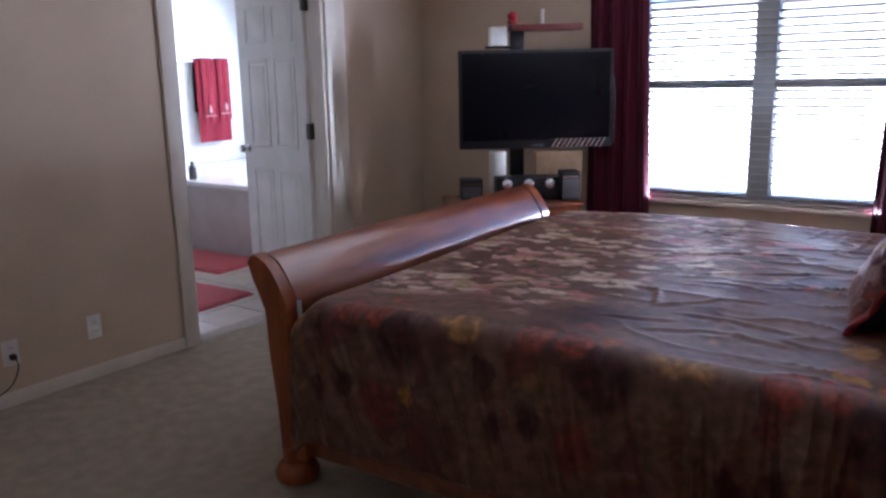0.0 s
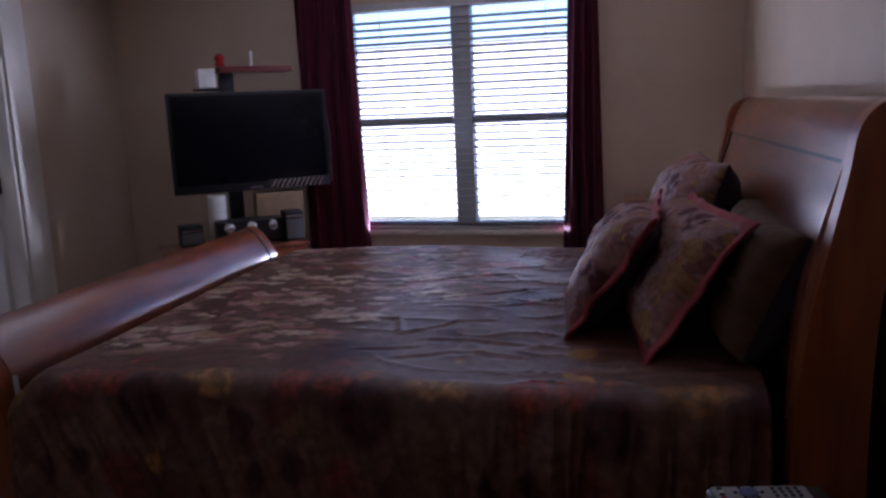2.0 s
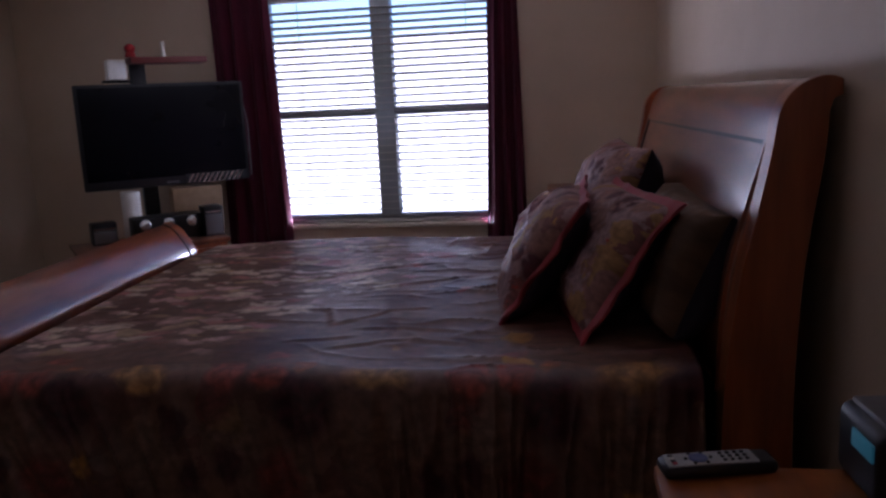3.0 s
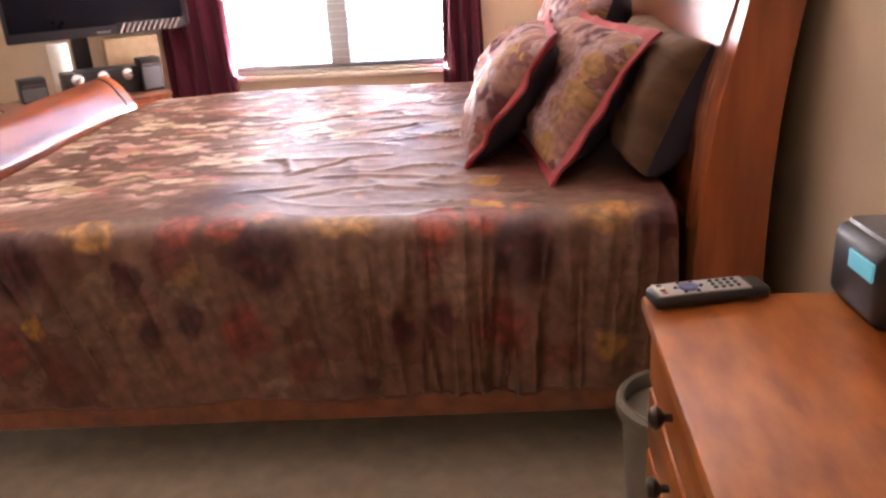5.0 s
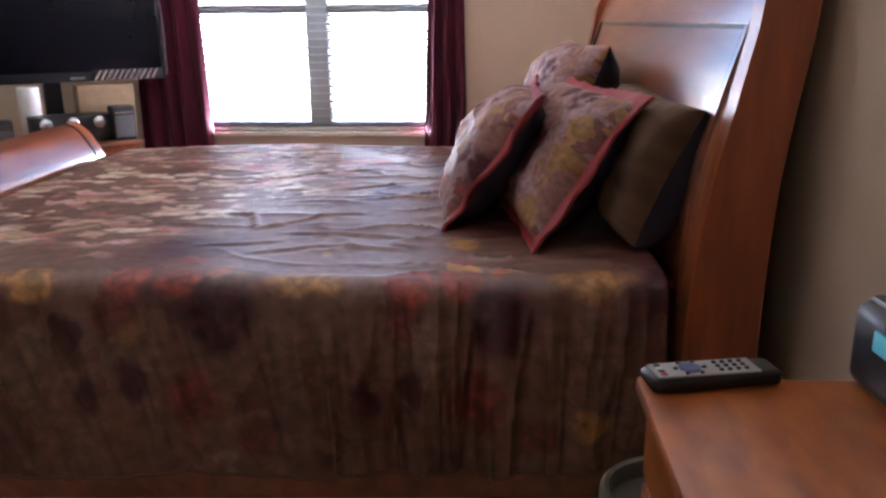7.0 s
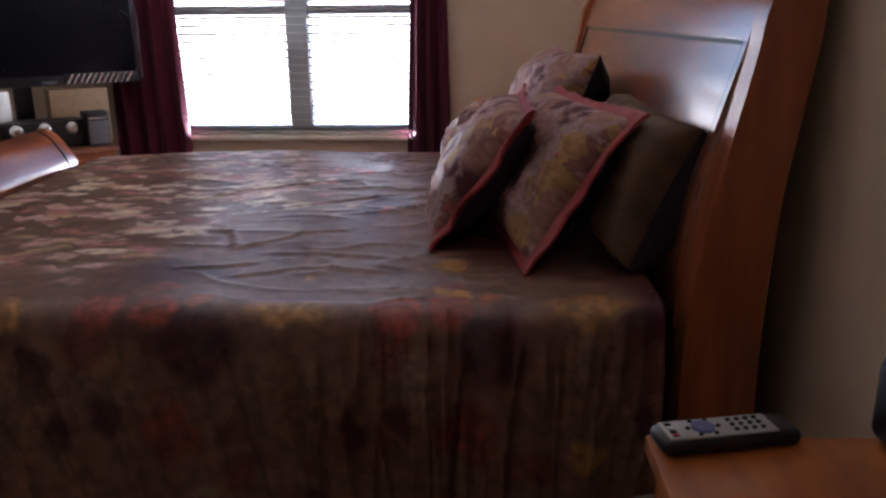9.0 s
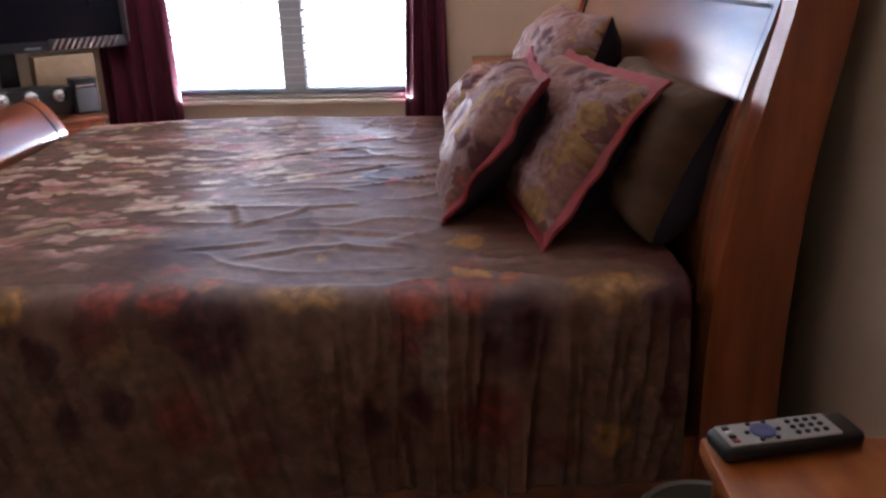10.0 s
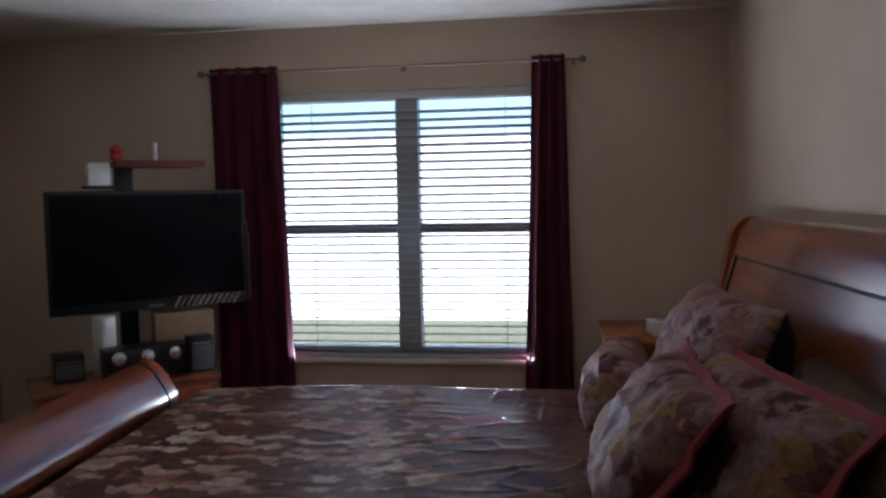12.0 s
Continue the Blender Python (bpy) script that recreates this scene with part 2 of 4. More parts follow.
        nt.links.new(wrap.outputs[0], tile.inputs["X"])
        nt.links.new(uvs.outputs["Y"], tile.inputs["Y"])
        petal = nt.nodes.new("ShaderNodeTexVoronoi")
        petal.inputs["Scale"].default_value = 30.0
        nt.links.new(add.outputs[2], petal.inputs["Vector"])
        tone = nt.nodes.new("ShaderNodeMapRange")
        tone.inputs["From Min"].default_value, tone.inputs["From Max"].default_value = 0.1, 0.8
        tone.inputs["To Min"].default_value, tone.inputs["To Max"].default_value = 1.3, 0.55
        nt.links.new(petal.outputs["Distance"], tone.inputs["Value"])
        for mx, my, ru, rv, colour, strength in motifs:
            sub = nt.nodes.new("ShaderNodeVectorMath")
            sub.operation = "SUBTRACT"
            sub.inputs[1].default_value = (mx, my, 0)
            nt.links.new(tile.outputs[0], sub.inputs[0])
            div = nt.nodes.new("ShaderNodeVectorMath")
            div.operation = "MULTIPLY"
            div.inputs[1].default_value = (1 / ru, 1 / rv, 0)
            nt.links.new(sub.outputs[0], div.inputs[0])
            ln = nt.nodes.new("ShaderNodeVectorMath")
            ln.operation = "LENGTH"
            nt.links.new(div.outputs[0], ln.inputs[0])
            inside = nt.nodes.new("ShaderNodeMapRange")
            inside.inputs["From Min"].default_value, inside.inputs["From Max"].default_value = 1.15, 0.7
            inside.inputs["To Max"].default_value = strength
            nt.links.new(ln.outputs["Value"], inside.inputs["Value"])
            dye = nt.nodes.new("ShaderNodeMix")
            dye.data_type, dye.blend_type = "RGBA", "MULTIPLY"
            dye.inputs[0].default_value = 1.0
            dye.inputs[6].default_value = (*[k * dark for k in colour], 1)
            nt.links.new(tone.outputs[0], dye.inputs[7])
            lay = nt.nodes.new("ShaderNodeMix")
            lay.data_type = "RGBA"
            nt.links.new(inside.outputs[0], lay.inputs[0])
            nt.links.new(c, lay.inputs[6])
            nt.links.new(dye.outputs[2], lay.inputs[7])
            c = lay.outputs[2]
    soft = nt.nodes.new("ShaderNodeTexNoise")
    soft.inputs["Scale"].default_value, soft.inputs["Detail"].default_value = 26.0 * size, 6.0
    nt.links.new(co.outputs["UV"], soft.inputs["Vector"])
    shade = nt.nodes.new("ShaderNodeMapRange")
    shade.inputs["From Min"].default_value, shade.inputs["From Max"].default_value = 0.3, 0.7
    shade.inputs["To Min"].default_value, shade.inputs["To Max"].default_value = 0.6, 1.25
    nt.links.new(soft.outputs["Fac"], shade.inputs["Value"])
    vm = nt.nodes.new("ShaderNodeMix")
    vm.data_type, vm.blend_type = "RGBA", "MULTIPLY"
    vm.inputs[0].default_value = 1.0
    nt.links.new(c, vm.inputs[6])
    nt.links.new(shade.outputs[0], vm.inputs[7])
    nt.links.new(vm.outputs[2], b.inputs["Base Color"])
    bp = nt.nodes.new("ShaderNodeBump")
    bp.inputs["Strength"].default_value, bp.inputs["Distance"].default_value = 0.25, 0.006
    nt.links.new(soft.outputs["Fac"], bp.inputs["Height"])
    nt.links.new(bp.outputs["Normal"], b.inputs["Normal"])
    return m


WINE_DYE, BRICK_DYE, GOLD_DYE, OLIVE_DYE = (0.085, 0.014, 0.022), (0.40, 0.068, 0.038), (0.52, 0.25, 0.065), (0.23, 0.118, 0.070)
BORDER_PRINT = [
    (1.14, -0.74, 0.11, 0.13, OLIVE_DYE, 0.6), (0.74, -0.68, 0.07, 0.09, (0.24, 0.13, 0.085), 0.7), (1.24, -0.90, 0.05, 0.07, OLIVE_DYE, 0.6),
    (0.93, -0.61, 0.095, 0.095, WINE_DYE, 0.95), (0.69, -0.60, 0.055, 0.075, (0.20, 0.04, 0.035), 0.8),
    (0.865, -0.81, 0.068, 0.08, (0.25, 0.042, 0.032), 0.85), (0.73, -0.775, 0.040, 0.055, WINE_DYE, 0.9), (1.01, -0.90, 0.05, 0.05, (0.20, 0.035, 0.03), 0.7), (1.27, -0.80, 0.032, 0.05, WINE_DYE, 0.9),
    (1.135, -0.53, 0.09, 0.045, GOLD_DYE, 0.95), (0.72, -0.525, 0.06, 0.055, BRICK_DYE, 0.9), (0.835, -0.52, 0.05, 0.055, BRICK_DYE, 0.9), (0.92, -0.485, 0.028, 0.03, (0.46, 0.13, 0.04), 0.9), (0.83, -0.40, 0.04, 0.035, BRICK_DYE, 0.8),
]
QUILT = quilt("floral_quilt", 0.76, 1.0, None, BORDER_PRINT, 0.06)
SHAM = quilt("floral_sham", 1.0, 1.9, [(0.0, (0.26, 0.125, 0.10)), (0.3, (0.18, 0.07, 0.06)), (0.5, (0.30, 0.18, 0.18)), (0.88, (0.30, 0.16, 0.06))], (), 0.10, [(0.0, (0.40, 0.30, 0.26)), (0.4, (0.36, 0.24, 0.22)), (0.7, (0.32, 0.12, 0.11)), (0.88, (0.40, 0.22, 0.06))], 0.8)
BROWN_CASE = mat("brown_pillowcase", (0.115, 0.062, 0.033), 0.55, colour2=(0.075, 0.04, 0.022), scale=6.0, stretch=(1, 1, 3), bump=0.35, bump_scale=9.0, spec=0.25, detail=3.0, bump_distance=0.02)
NAVY_CASE = mat("navy_cloth", (0.018, 0.015, 0.03), 0.6, scale=15.0, bump=0.2)
HEM = mat("wine_binding", (0.15, 0.06, 0.042), 0.7, scale=20.0, bump=0.2)
PIPING = mat("red_piping", (0.30, 0.03, 0.04), 0.6, scale=30.0, bump=0.2)


# ---- building helpers ----
def finish(bm, smooth=True, angle=35):
    bmesh.ops.recalc_face_normals(bm, faces=bm.faces)
    if smooth:
        for f in bm.faces:
            f.smooth = True
        for e in bm.edges:
            if len(e.link_faces) == 2 and e.calc_face_angle(0) > radians(angle):
                e.smooth = False
    return bm


def to_mesh(name, bm, material, smooth=True):
    finish(bm, smooth)
    me = bpy.data.meshes.new(name)
    bm.to_mesh(me)
    bm.free()
    me.materials.append(material)
    return me


def part(name, bm, material, parent, label=""):
    ob = new(name, to_mesh(name, bm, material))
    ob.parent = parent
    return tagged(ob, label)


def thing(name, at, label, category, group="", turn=0.0):
    ob = new(name)
    ob.empty_display_size = 0.1
    ob.matrix_world = pose(*at, 0, 0, turn)
    return tagged(ob, label, category, group)


def single(name, bm, material, at, label, category, group="", turn=0.0):
    ob = new(name, to_mesh(name, bm, material))
    ob.matrix_world = pose(*at, 0, 0, turn)
    return tagged(ob, label, category, group)


def structure(name, bm, material, label=""):
    return tagged(new(name, to_mesh(name, bm, material)), label, "", "", "structure")


def box(x0, x1, y0, y1, z0, z1, bevel=0.0, bm=None, seg=2):
    b = bmesh.new()
    bmesh.ops.create_cube(b, size=1.0)
    bmesh.ops.scale(b, vec=(x1 - x0, y1 - y0, z1 - z0), verts=b.verts)
    bmesh.ops.translate(b, vec=((x0 + x1) / 2, (y0 + y1) / 2, (z0 + z1) / 2), verts=b.verts)
    if bevel > 0:
        bmesh.ops.bevel(b, geom=b.edges[:], offset=bevel, segments=seg, affect="EDGES", profile=0.5)
    if bm is None:
        return b
    tmp = bpy.data.meshes.new("tmp")
    b.to_mesh(tmp)
    b.free()
    bm.from_mesh(tmp)
    bpy.data.meshes.remove(tmp)
    return bm


def smooth_line(points, steps=6):
    """Points of a smooth line through the given ones."""
    out = []
    n = len(points)
    for i in range(n - 1):
        p = [Vector(points[max(0, min(n - 1, k))]) for k in (i - 1, i, i + 1, i + 2)]
        for s in range(steps):
            t = s / steps
            out.append(0.5 * (2 * p[1] + (p[2] - p[0]) * t + (2 * p[0] - 5 * p[1] + 4 * p[2] - p[3]) * t * t + (3 * p[1] - p[0] - 3 * p[2] + p[3]) * t ** 3))
    out.append(Vector(points[-1]))
    return out


def ribbon(centre, thick, y0, y1, steps=6, bm=None):
    """A curved board: a line in (x, z) with the thickness at each given point, drawn out along y."""
    line = smooth_line([(x, z, th) for (x, z), th in zip(centre, thick)], steps)
    left, right = [], []
    for i, p in enumerate(line):
        a, c = line[max(0, i - 1)], line[min(len(line) - 1, i + 1)]
        d = Vector((c.x - a.x, c.y - a.y)).normalized()
        nrm = Vector((-d.y, d.x)) * p.z / 2
        left.append((p.x + nrm.x, p.y + nrm.y))
        right.append((p.x - nrm.x, p.y - nrm.y))
    loop = left + right[::-1]
    b = bm or bmesh.new()
    v0 = [b.verts.new((x, y0, z)) for x, z in loop]
    v1 = [b.verts.new((x, y1, z)) for x, z in loop]
    n = len(loop)
    for i in range(n):
        b.faces.new((v0[i], v0[(i + 1) % n], v1[(i + 1) % n], v1[i]))
    m = len(left)
    for vs in (v0, v1):
        for i in range(m - 1):
            b.faces.new((vs[i], vs[i + 1], vs[n - 2 - i], vs[n - 1 - i]))
    return b


def lathe(profile, seg=24, bm=None, at=(0, 0, 0)):
    """A turned body from (radius, height) pairs."""
    b = bm or bmesh.new()
    rings = []
    for r, z in profile:
        rings.append([b.verts.new((at[0] + r * math.cos(2 * math.pi * k / seg), at[1] + r * math.sin(2 * math.pi * k / seg), at[2] + z)) for k in range(seg)])
    for a, c in zip(rings, rings[1:]):
        for k in range(seg):
            b.faces.new((a[k], a[(k + 1) % seg], c[(k + 1) % seg], c[k]))
    b.faces.new(rings[0][::-1])
    b.faces.new(rings[-1])
    return b


def tube(points, radius, seg=10, bm=None):
    """A round bar along points."""
    b = bm or bmesh.new()
    pts = [Vector(p) for p in points]
    rings = []
    for i, p in enumerate(pts):
        d = (pts[min(i + 1, len(pts) - 1)] - pts[max(i - 1, 0)]).normalized()
        side = d.cross(Vector((0, 0, 1)))
        if side.length < 0.01:
            side = d.cross(Vector((1, 0, 0)))
        side.normalize()
        up = side.cross(d)
        rings.append([b.verts.new(p + radius * (math.cos(2 * math.pi * k / seg) * side + math.sin(2 * math.pi * k / seg) * up)) for k in range(seg)])
    for a, c in zip(rings, rings[1:]):
        for k in range(seg):
            b.faces.new((a[k], a[(k + 1) % seg], c[(k + 1) % seg], c[k]))
    b.faces.new(rings[0][::-1])
    b.faces.new(rings[-1])
    return b


def sheet(nu, nv, place, bm=None, thick=0.0):
    """A surface from place(u, v), with u and v from 0 to 1, with UVs in metres given by place's last two values."""
    b = bm or bmesh.new()
    uv = b.loops.layers.uv.verify()
    grid, coords = [], {}
    for i in range(nu + 1):
        row = []
        for j in range(nv + 1):
            x, y, z, a, c = place(i / nu, j / nv)
            v = b.verts.new((x, y, z))
            coords[v] = (a, c)
            row.append(v)
        grid.append(row)
    for i in range(nu):
        for j in range(nv):
            f = b.faces.new((grid[i][j], grid[i + 1][j], grid[i + 1][j + 1], grid[i][j + 1]))
            for lp in f.loops:
                lp[uv].uv = coords[lp.vert]
    return b


# ---- the bedroom shell ----
LX, RX, FAR, BACK, TOP = -1.72, 2.33, 0.0, -6.3, 2.365
DOOR_A, DOOR_B, DOOR_H = -2.06, -0.97, 2.04
WIN_A, WIN_B, WIN_Z0, WIN_Z1 = -0.11, 1.35, 0.665, 2.033
BLX, BFAR, BBACK = -5.0, 1.4, -3.6

fl = box(LX, RX + 0.25, BACK, FAR, -0.1, 0.0)
structure("floor", fl, CARPET, "beige cut-pile carpet, slightly worn")
wf = bmesh.new()
box(LX - 0.13, WIN_A, FAR, FAR + 0.15, -0.1, TOP, bm=wf)
box(WIN_B, RX + 0.13, FAR, FAR + 0.15, -0.1, TOP, bm=wf)
box(WIN_A, WIN_B, FAR, FAR + 0.15, -0.1, WIN_Z0, bm=wf)
box(WIN_A, WIN_B, FAR, FAR + 0.15, WIN_Z1, TOP, bm=wf)
structure("wall_north", wf, WALL, "matte taupe painted wall with orange-peel texture")
we = structure("wall_east", box(0.0, 0.13, -3.6, 2.85, -0.1, TOP), WALL, "matte taupe painted wall behind the bed")
we.matrix_world = pose(RX, -2.75, 0, 0, 0, 3.0)
# unseen doorway and hall, added to hold the warm fill lamp
HALL_A, HALL_B = 0.1, 0.95
ws = bmesh.new()
box(LX - 0.13, HALL_A, BACK - 0.13, BACK, -0.1, TOP, bm=ws)
box(HALL_B, RX + 0.40, BACK - 0.13, BACK, -0.1, TOP, bm=ws)
box(HALL_A, HALL_B, BACK - 0.13, BACK, DOOR_H, TOP, bm=ws)
structure("wall_south", ws, WALL, "matte taupe painted wall with an unseen, assumed doorway")
hs = bmesh.new()
box(HALL_A - 0.4, HALL_A - 0.3, BACK - 1.43, BACK - 0.13, -0.1, TOP, bm=hs)
box(HALL_B + 0.3, HALL_B + 0.4, BACK - 1.43, BACK - 0.13, -0.1, TOP, bm=hs)
box(HALL_A - 0.4, HALL_B + 0.4, BACK - 1.53, BACK - 1.43, -0.1, TOP, bm=hs)
structure("wall_hall", hs, WALL, "matte taupe painted walls of an unseen, assumed hall")
structure("floor_hall", box(HALL_A - 0.4, HALL_B + 0.4, BACK - 1.53, BACK, -0.1, -0.003), CARPET, "beige cut-pile carpet of the assumed hall")
structure("ceiling_hall", box(HALL_A - 0.4, HALL_B + 0.4, BACK - 1.53, BACK - 0.13, TOP, TOP + 0.12), CEIL, "pale textured ceiling of the assumed hall")
ww = bmesh.new()
box(LX - 0.13, LX, BACK, DOOR_A, -0.1, TOP, bm=ww)
box(LX - 0.13, LX, DOOR_B, FAR, -0.1, TOP, bm=ww)
box(LX - 0.13, LX, DOOR_A, DOOR_B, DOOR_H, TOP, bm=ww)
structure("wall_west", ww, WALL, "matte taupe painted wall with a doorway")
structure("ceiling", box(LX - 0.13, RX + 0.40, BACK - 0.13, FAR + 0.15, TOP, TOP + 0.12), CEIL, "pale textured ceiling")
bb = bmesh.new()
box(LX, LX + 0.014, BACK, DOOR_A - 0.085, 0.0, 0.065, 0.004, bm=bb)
box(LX, LX + 0.014, DOOR_B + 0.18, FAR, 0.0, 0.065, 0.004, bm=bb)
box(LX + 0.014, RX, FAR - 0.014, FAR, 0.0, 0.065, 0.004, bm=bb)
structure("baseboard", bb, TRIM, "cream painted baseboard")
be = structure("baseboard_east", box(-0.014, 0.0, -3.5, 2.72, 0.0, 0.065, 0.004), TRIM, "cream painted baseboard")
be.matrix_world = pose(RX, -2.75, 0, 0, 0, 3.0)

# door casing and jambs
tr = bmesh.new()
box(LX, LX + 0.02, DOOR_A - 0.085, DOOR_A, 0.0, DOOR_H + 0.085, 0.006, bm=tr)
box(LX, LX + 0.02, DOOR_B, DOOR_B + 0.17, 0.0, DOOR_H + 0.085, 0.006, bm=tr)
box(LX, LX + 0.02, DOOR_A, DOOR_B, DOOR_H, DOOR_H + 0.085, 0.006, bm=tr)
box(LX - 0.135, LX - 0.002, DOOR_A - 0.002, DOOR_A + 0.022, 0.0, DOOR_H, 0.003, bm=tr)
box(LX - 0.135, LX - 0.002, DOOR_B - 0.022, DOOR_B + 0.002, 0.0, DOOR_H, 0.003, bm=tr)
box(LX - 0.135, LX - 0.002, DOOR_A + 0.022, DOOR_B - 0.022, DOOR_H - 0.02, DOOR_H, 0.003, bm=tr)
structure("door_trim", tr, TRIM, "cream painted door casing")

# ---- the bathroom shell ----
structure("floor_bath", box(BLX, LX - 0.001, BBACK, BFAR, -0.1, -0.006), GROUT, "tiled bathroom floor")
bath_wall = bmesh.new()
box(BLX - 0.13, BLX, BBACK - 0.13, BFAR + 0.13, -0.1, TOP, bm=bath_wall)
structure("wall_bath_west", bath_wall, BATH_WALL, "pale painted bathroom wall")
structure("wall_bath_south", box(BLX, LX - 0.13, BBACK - 0.13, BBACK, -0.1, TOP), BATH_WALL, "pale painted bathroom wall")
bw = bmesh.new()
BWA, BWB = -4.55, -2.75
box(BLX, BWA, BFAR, BFAR + 0.13, -0.1, TOP, bm=bw)
box(BWB, LX, BFAR, BFAR + 0.13, -0.1, TOP, bm=bw)
box(BWA, BWB, BFAR, BFAR + 0.13, -0.1, 0.95, bm=bw)
box(BWA, BWB, BFAR, BFAR + 0.13, 2.1, TOP, bm=bw)
structure("wall_bath_north", bw, BATH_WALL, "pale painted bathroom wall with a window")
structure("wall_bath_east", box(LX - 0.13, LX, FAR + 0.15, BFAR, -0.1, TOP), BATH_WALL, "pale painted bathroom wall")
structure("ceiling_bath", box(BLX - 0.13, LX - 0.13, BBACK - 0.13, BFAR + 0.13, TOP, TOP + 0.12), CEIL, "pale bathroom ceiling")
structure("ceiling_bath_end", box(LX - 0.13, LX, FAR + 0.15, BFAR + 0.13, TOP, TOP + 0.12), CEIL, "pale bathroom ceiling")


def window(name, xa, xb, z0, z1, y, mullion):
    w = tagged(new(name), "grey vinyl window with daylight behind", "window", "", "structure")
    w.matrix_world = pose(0, 0, 0)
    f = bmesh.new()
    d0, d1, k = y + 0.05, y + 0.12, 0.045
    box(xa, xa + k, d0, d1, z0, z1, 0.004, bm=f)
    box(xb - k, xb, d0, d1, z0, z1, 0.004, bm=f)
    box(xa + k, xb - k, d0, d1, z0, z0 + k, 0.004, bm=f)
    box(xa + k, xb - k, d0, d1, z1 - k, z1, 0.004, bm=f)
    part("window_frame", f, FRAME, w)
    edges = [xa + k, xb - k]
    if mullion:
        part("mullion", box(mullion[0], mullion[1], d0 - 0.03, d1, z0 + k, z1 - k, 0.004), FRAME, w)
        edges = [xa + k, mullion[0], mullion[1], xb - k]
    mid = (z0 + z1) / 2 - 0.02
    for a, c in zip(edges[::2], edges[1::2]):
        part("meeting_rail", box(a, c, d0 + 0.01, d1 - 0.01, mid - 0.025, mid + 0.025, 0.003), FRAME, w)
        for lo, hi in ((z0 + k, mid - 0.025), (mid + 0.025, z1 - k)):
            p = part("pane", box(a, c, y + 0.085, y + 0.089, lo, hi), GLASS, w)
            p.visible_shadow = False
    return w


window("window_1", WIN_A, WIN_B, WIN_Z0, WIN_Z1, FAR, (0.562, 0.675))
window("window_2", BWA, BWB, 0.95, 2.1, BFAR, None)
structure("window_sill", box(WIN_A - 0.03, WIN_B + 0.03, -0.03, 0.05, WIN_Z0 - 0.028, WIN_Z0, 0.006), TRIM, "painted window sill")

# ---- outdoors ----
structure("ground", box(-200, 200, -200, 200, -0.35, -0.25), GROUND, "dry lawn outside the windows")
house = thing("neighbour_house", (0, 7.0, -0.25), "pale stucco neighbouring house in full sun", "house")
part("wall", box(-14, 14, 0, 5, 0, 2.565), STUCCO, house)
part("roof", box(-14.3, 14.3, -0.02, 5.2, 2.565, 2.585, 0.008), ROOF, house)

# ---- the bed ----
BED_N, BED_F, FOOT_F = -2.79, -0.70, -0.74
bed = thing("sleigh_bed", (0.9, -1.745, 0.0), "cherry-stained king sleigh bed with rolled ends", "bed", "", 3.2)


def bed_part(name, bm, material, label="", parent=None):
    bmesh.ops.translate(bm, vec=(-0.9, 1.745, 0.0), verts=bm.verts)
    return part(name, bm, material, parent or bed, label)


foot_c = [(-0.20, 0.16), (-0.205, 0.30), (-0.225, 0.48), (-0.232, 0.60), (-0.238, 0.65), (-0.268, 0.713), (-0.301, 0.764), (-0.337, 0.800)]
foot_t = [0.05, 0.05, 0.05, 0.06, 0.095, 0.09, 0.08, 0.045]
bed_part("footboard", ribbon(foot_c, foot_t, BED_N + 0.05, FOOT_F - 0.05), CHERRY)
foot_pc = [(-0.20, 0.10), (-0.205, 0.28), (-0.235, 0.46), (-0.248, 0.60), (-0.25, 0.65), (-0.280, 0.713), (-0.314, 0.764), (-0.352, 0.803)]
foot_pt = [0.11, 0.12, 0.10, 0.09, 0.105, 0.10, 0.085, 0.04]
for a in (BED_N, FOOT_F - 0.055):
    post = bed_part("footboard_post", ribbon(foot_pc, foot_pt, a, a + 0.055), CHERRY_UP)
band = [(x + 0.0, z + 0.0) for x, z in foot_c]
for a in (FOOT_F - 0.105,):
    bed_part("footboard_band", ribbon(band[3:], [t + 0.008 for t in foot_t[3:]], a, a + 0.012), DARKLINE, "dark inlaid band")
for x in (-0.22, 2.08):
    for y in (BED_N + 0.035, BED_F - 0.035):
        bed_part("foot", lathe([(0.048, 0.0), (0.072, 0.012), (0.078, 0.04), (0.066, 0.068), (0.05, 0.078), (0.046, 0.13)], 20, at=(x, y, 0)), CHERRY_UP)
for y in (BED_N + 0.020, BED_F - 0.055):
    bed_part("side_rail", box(-0.18, 2.03, y, y + 0.035, 0.115, 0.30, 0.006), CHERRY)

head_c = [(2.045, 0.15), (2.045, 0.60), (2.062, 0.88), (2.100, 1.06), (2.146, 1.22), (2.178, 1.32), (2.213, 1.365), (2.25, 1.365)]
head_t = [0.06, 0.06, 0.055, 0.05, 0.05, 0.06, 0.055, 0.03]
bed_part("headboard", ribbon(head_c, head_t, BED_N + 0.06, BED_F - 0.06), CHERRY)
head_pc = [(2.095, 0.10), (2.085, 0.55), (2.103, 0.86), (2.132, 1.05), (2.160, 1.21), (2.175, 1.315), (2.215, 1.362), (2.255, 1.368)]
head_pt = [0.17, 0.17, 0.15, 0.13, 0.12, 0.11, 0.07, 0.035]
for a in (BED_N, BED_F - 0.065):
    bed_part("headboard_post", ribbon(head_pc, head_pt, a, a + 0.065), CHERRY_UP)


def on_head(z):
    line = smooth_line([(x, z_, t) for (x, z_), t in zip(head_c, head_t)], 8)
    for p, q in zip(line, line[1:]):
        if p.y <= z <= q.y:
            f = (z - p.y) / (q.y - p.y)
            return p.x + f * (q.x - p.x) - p.z / 2
    return head_c[0][0] - 0.03


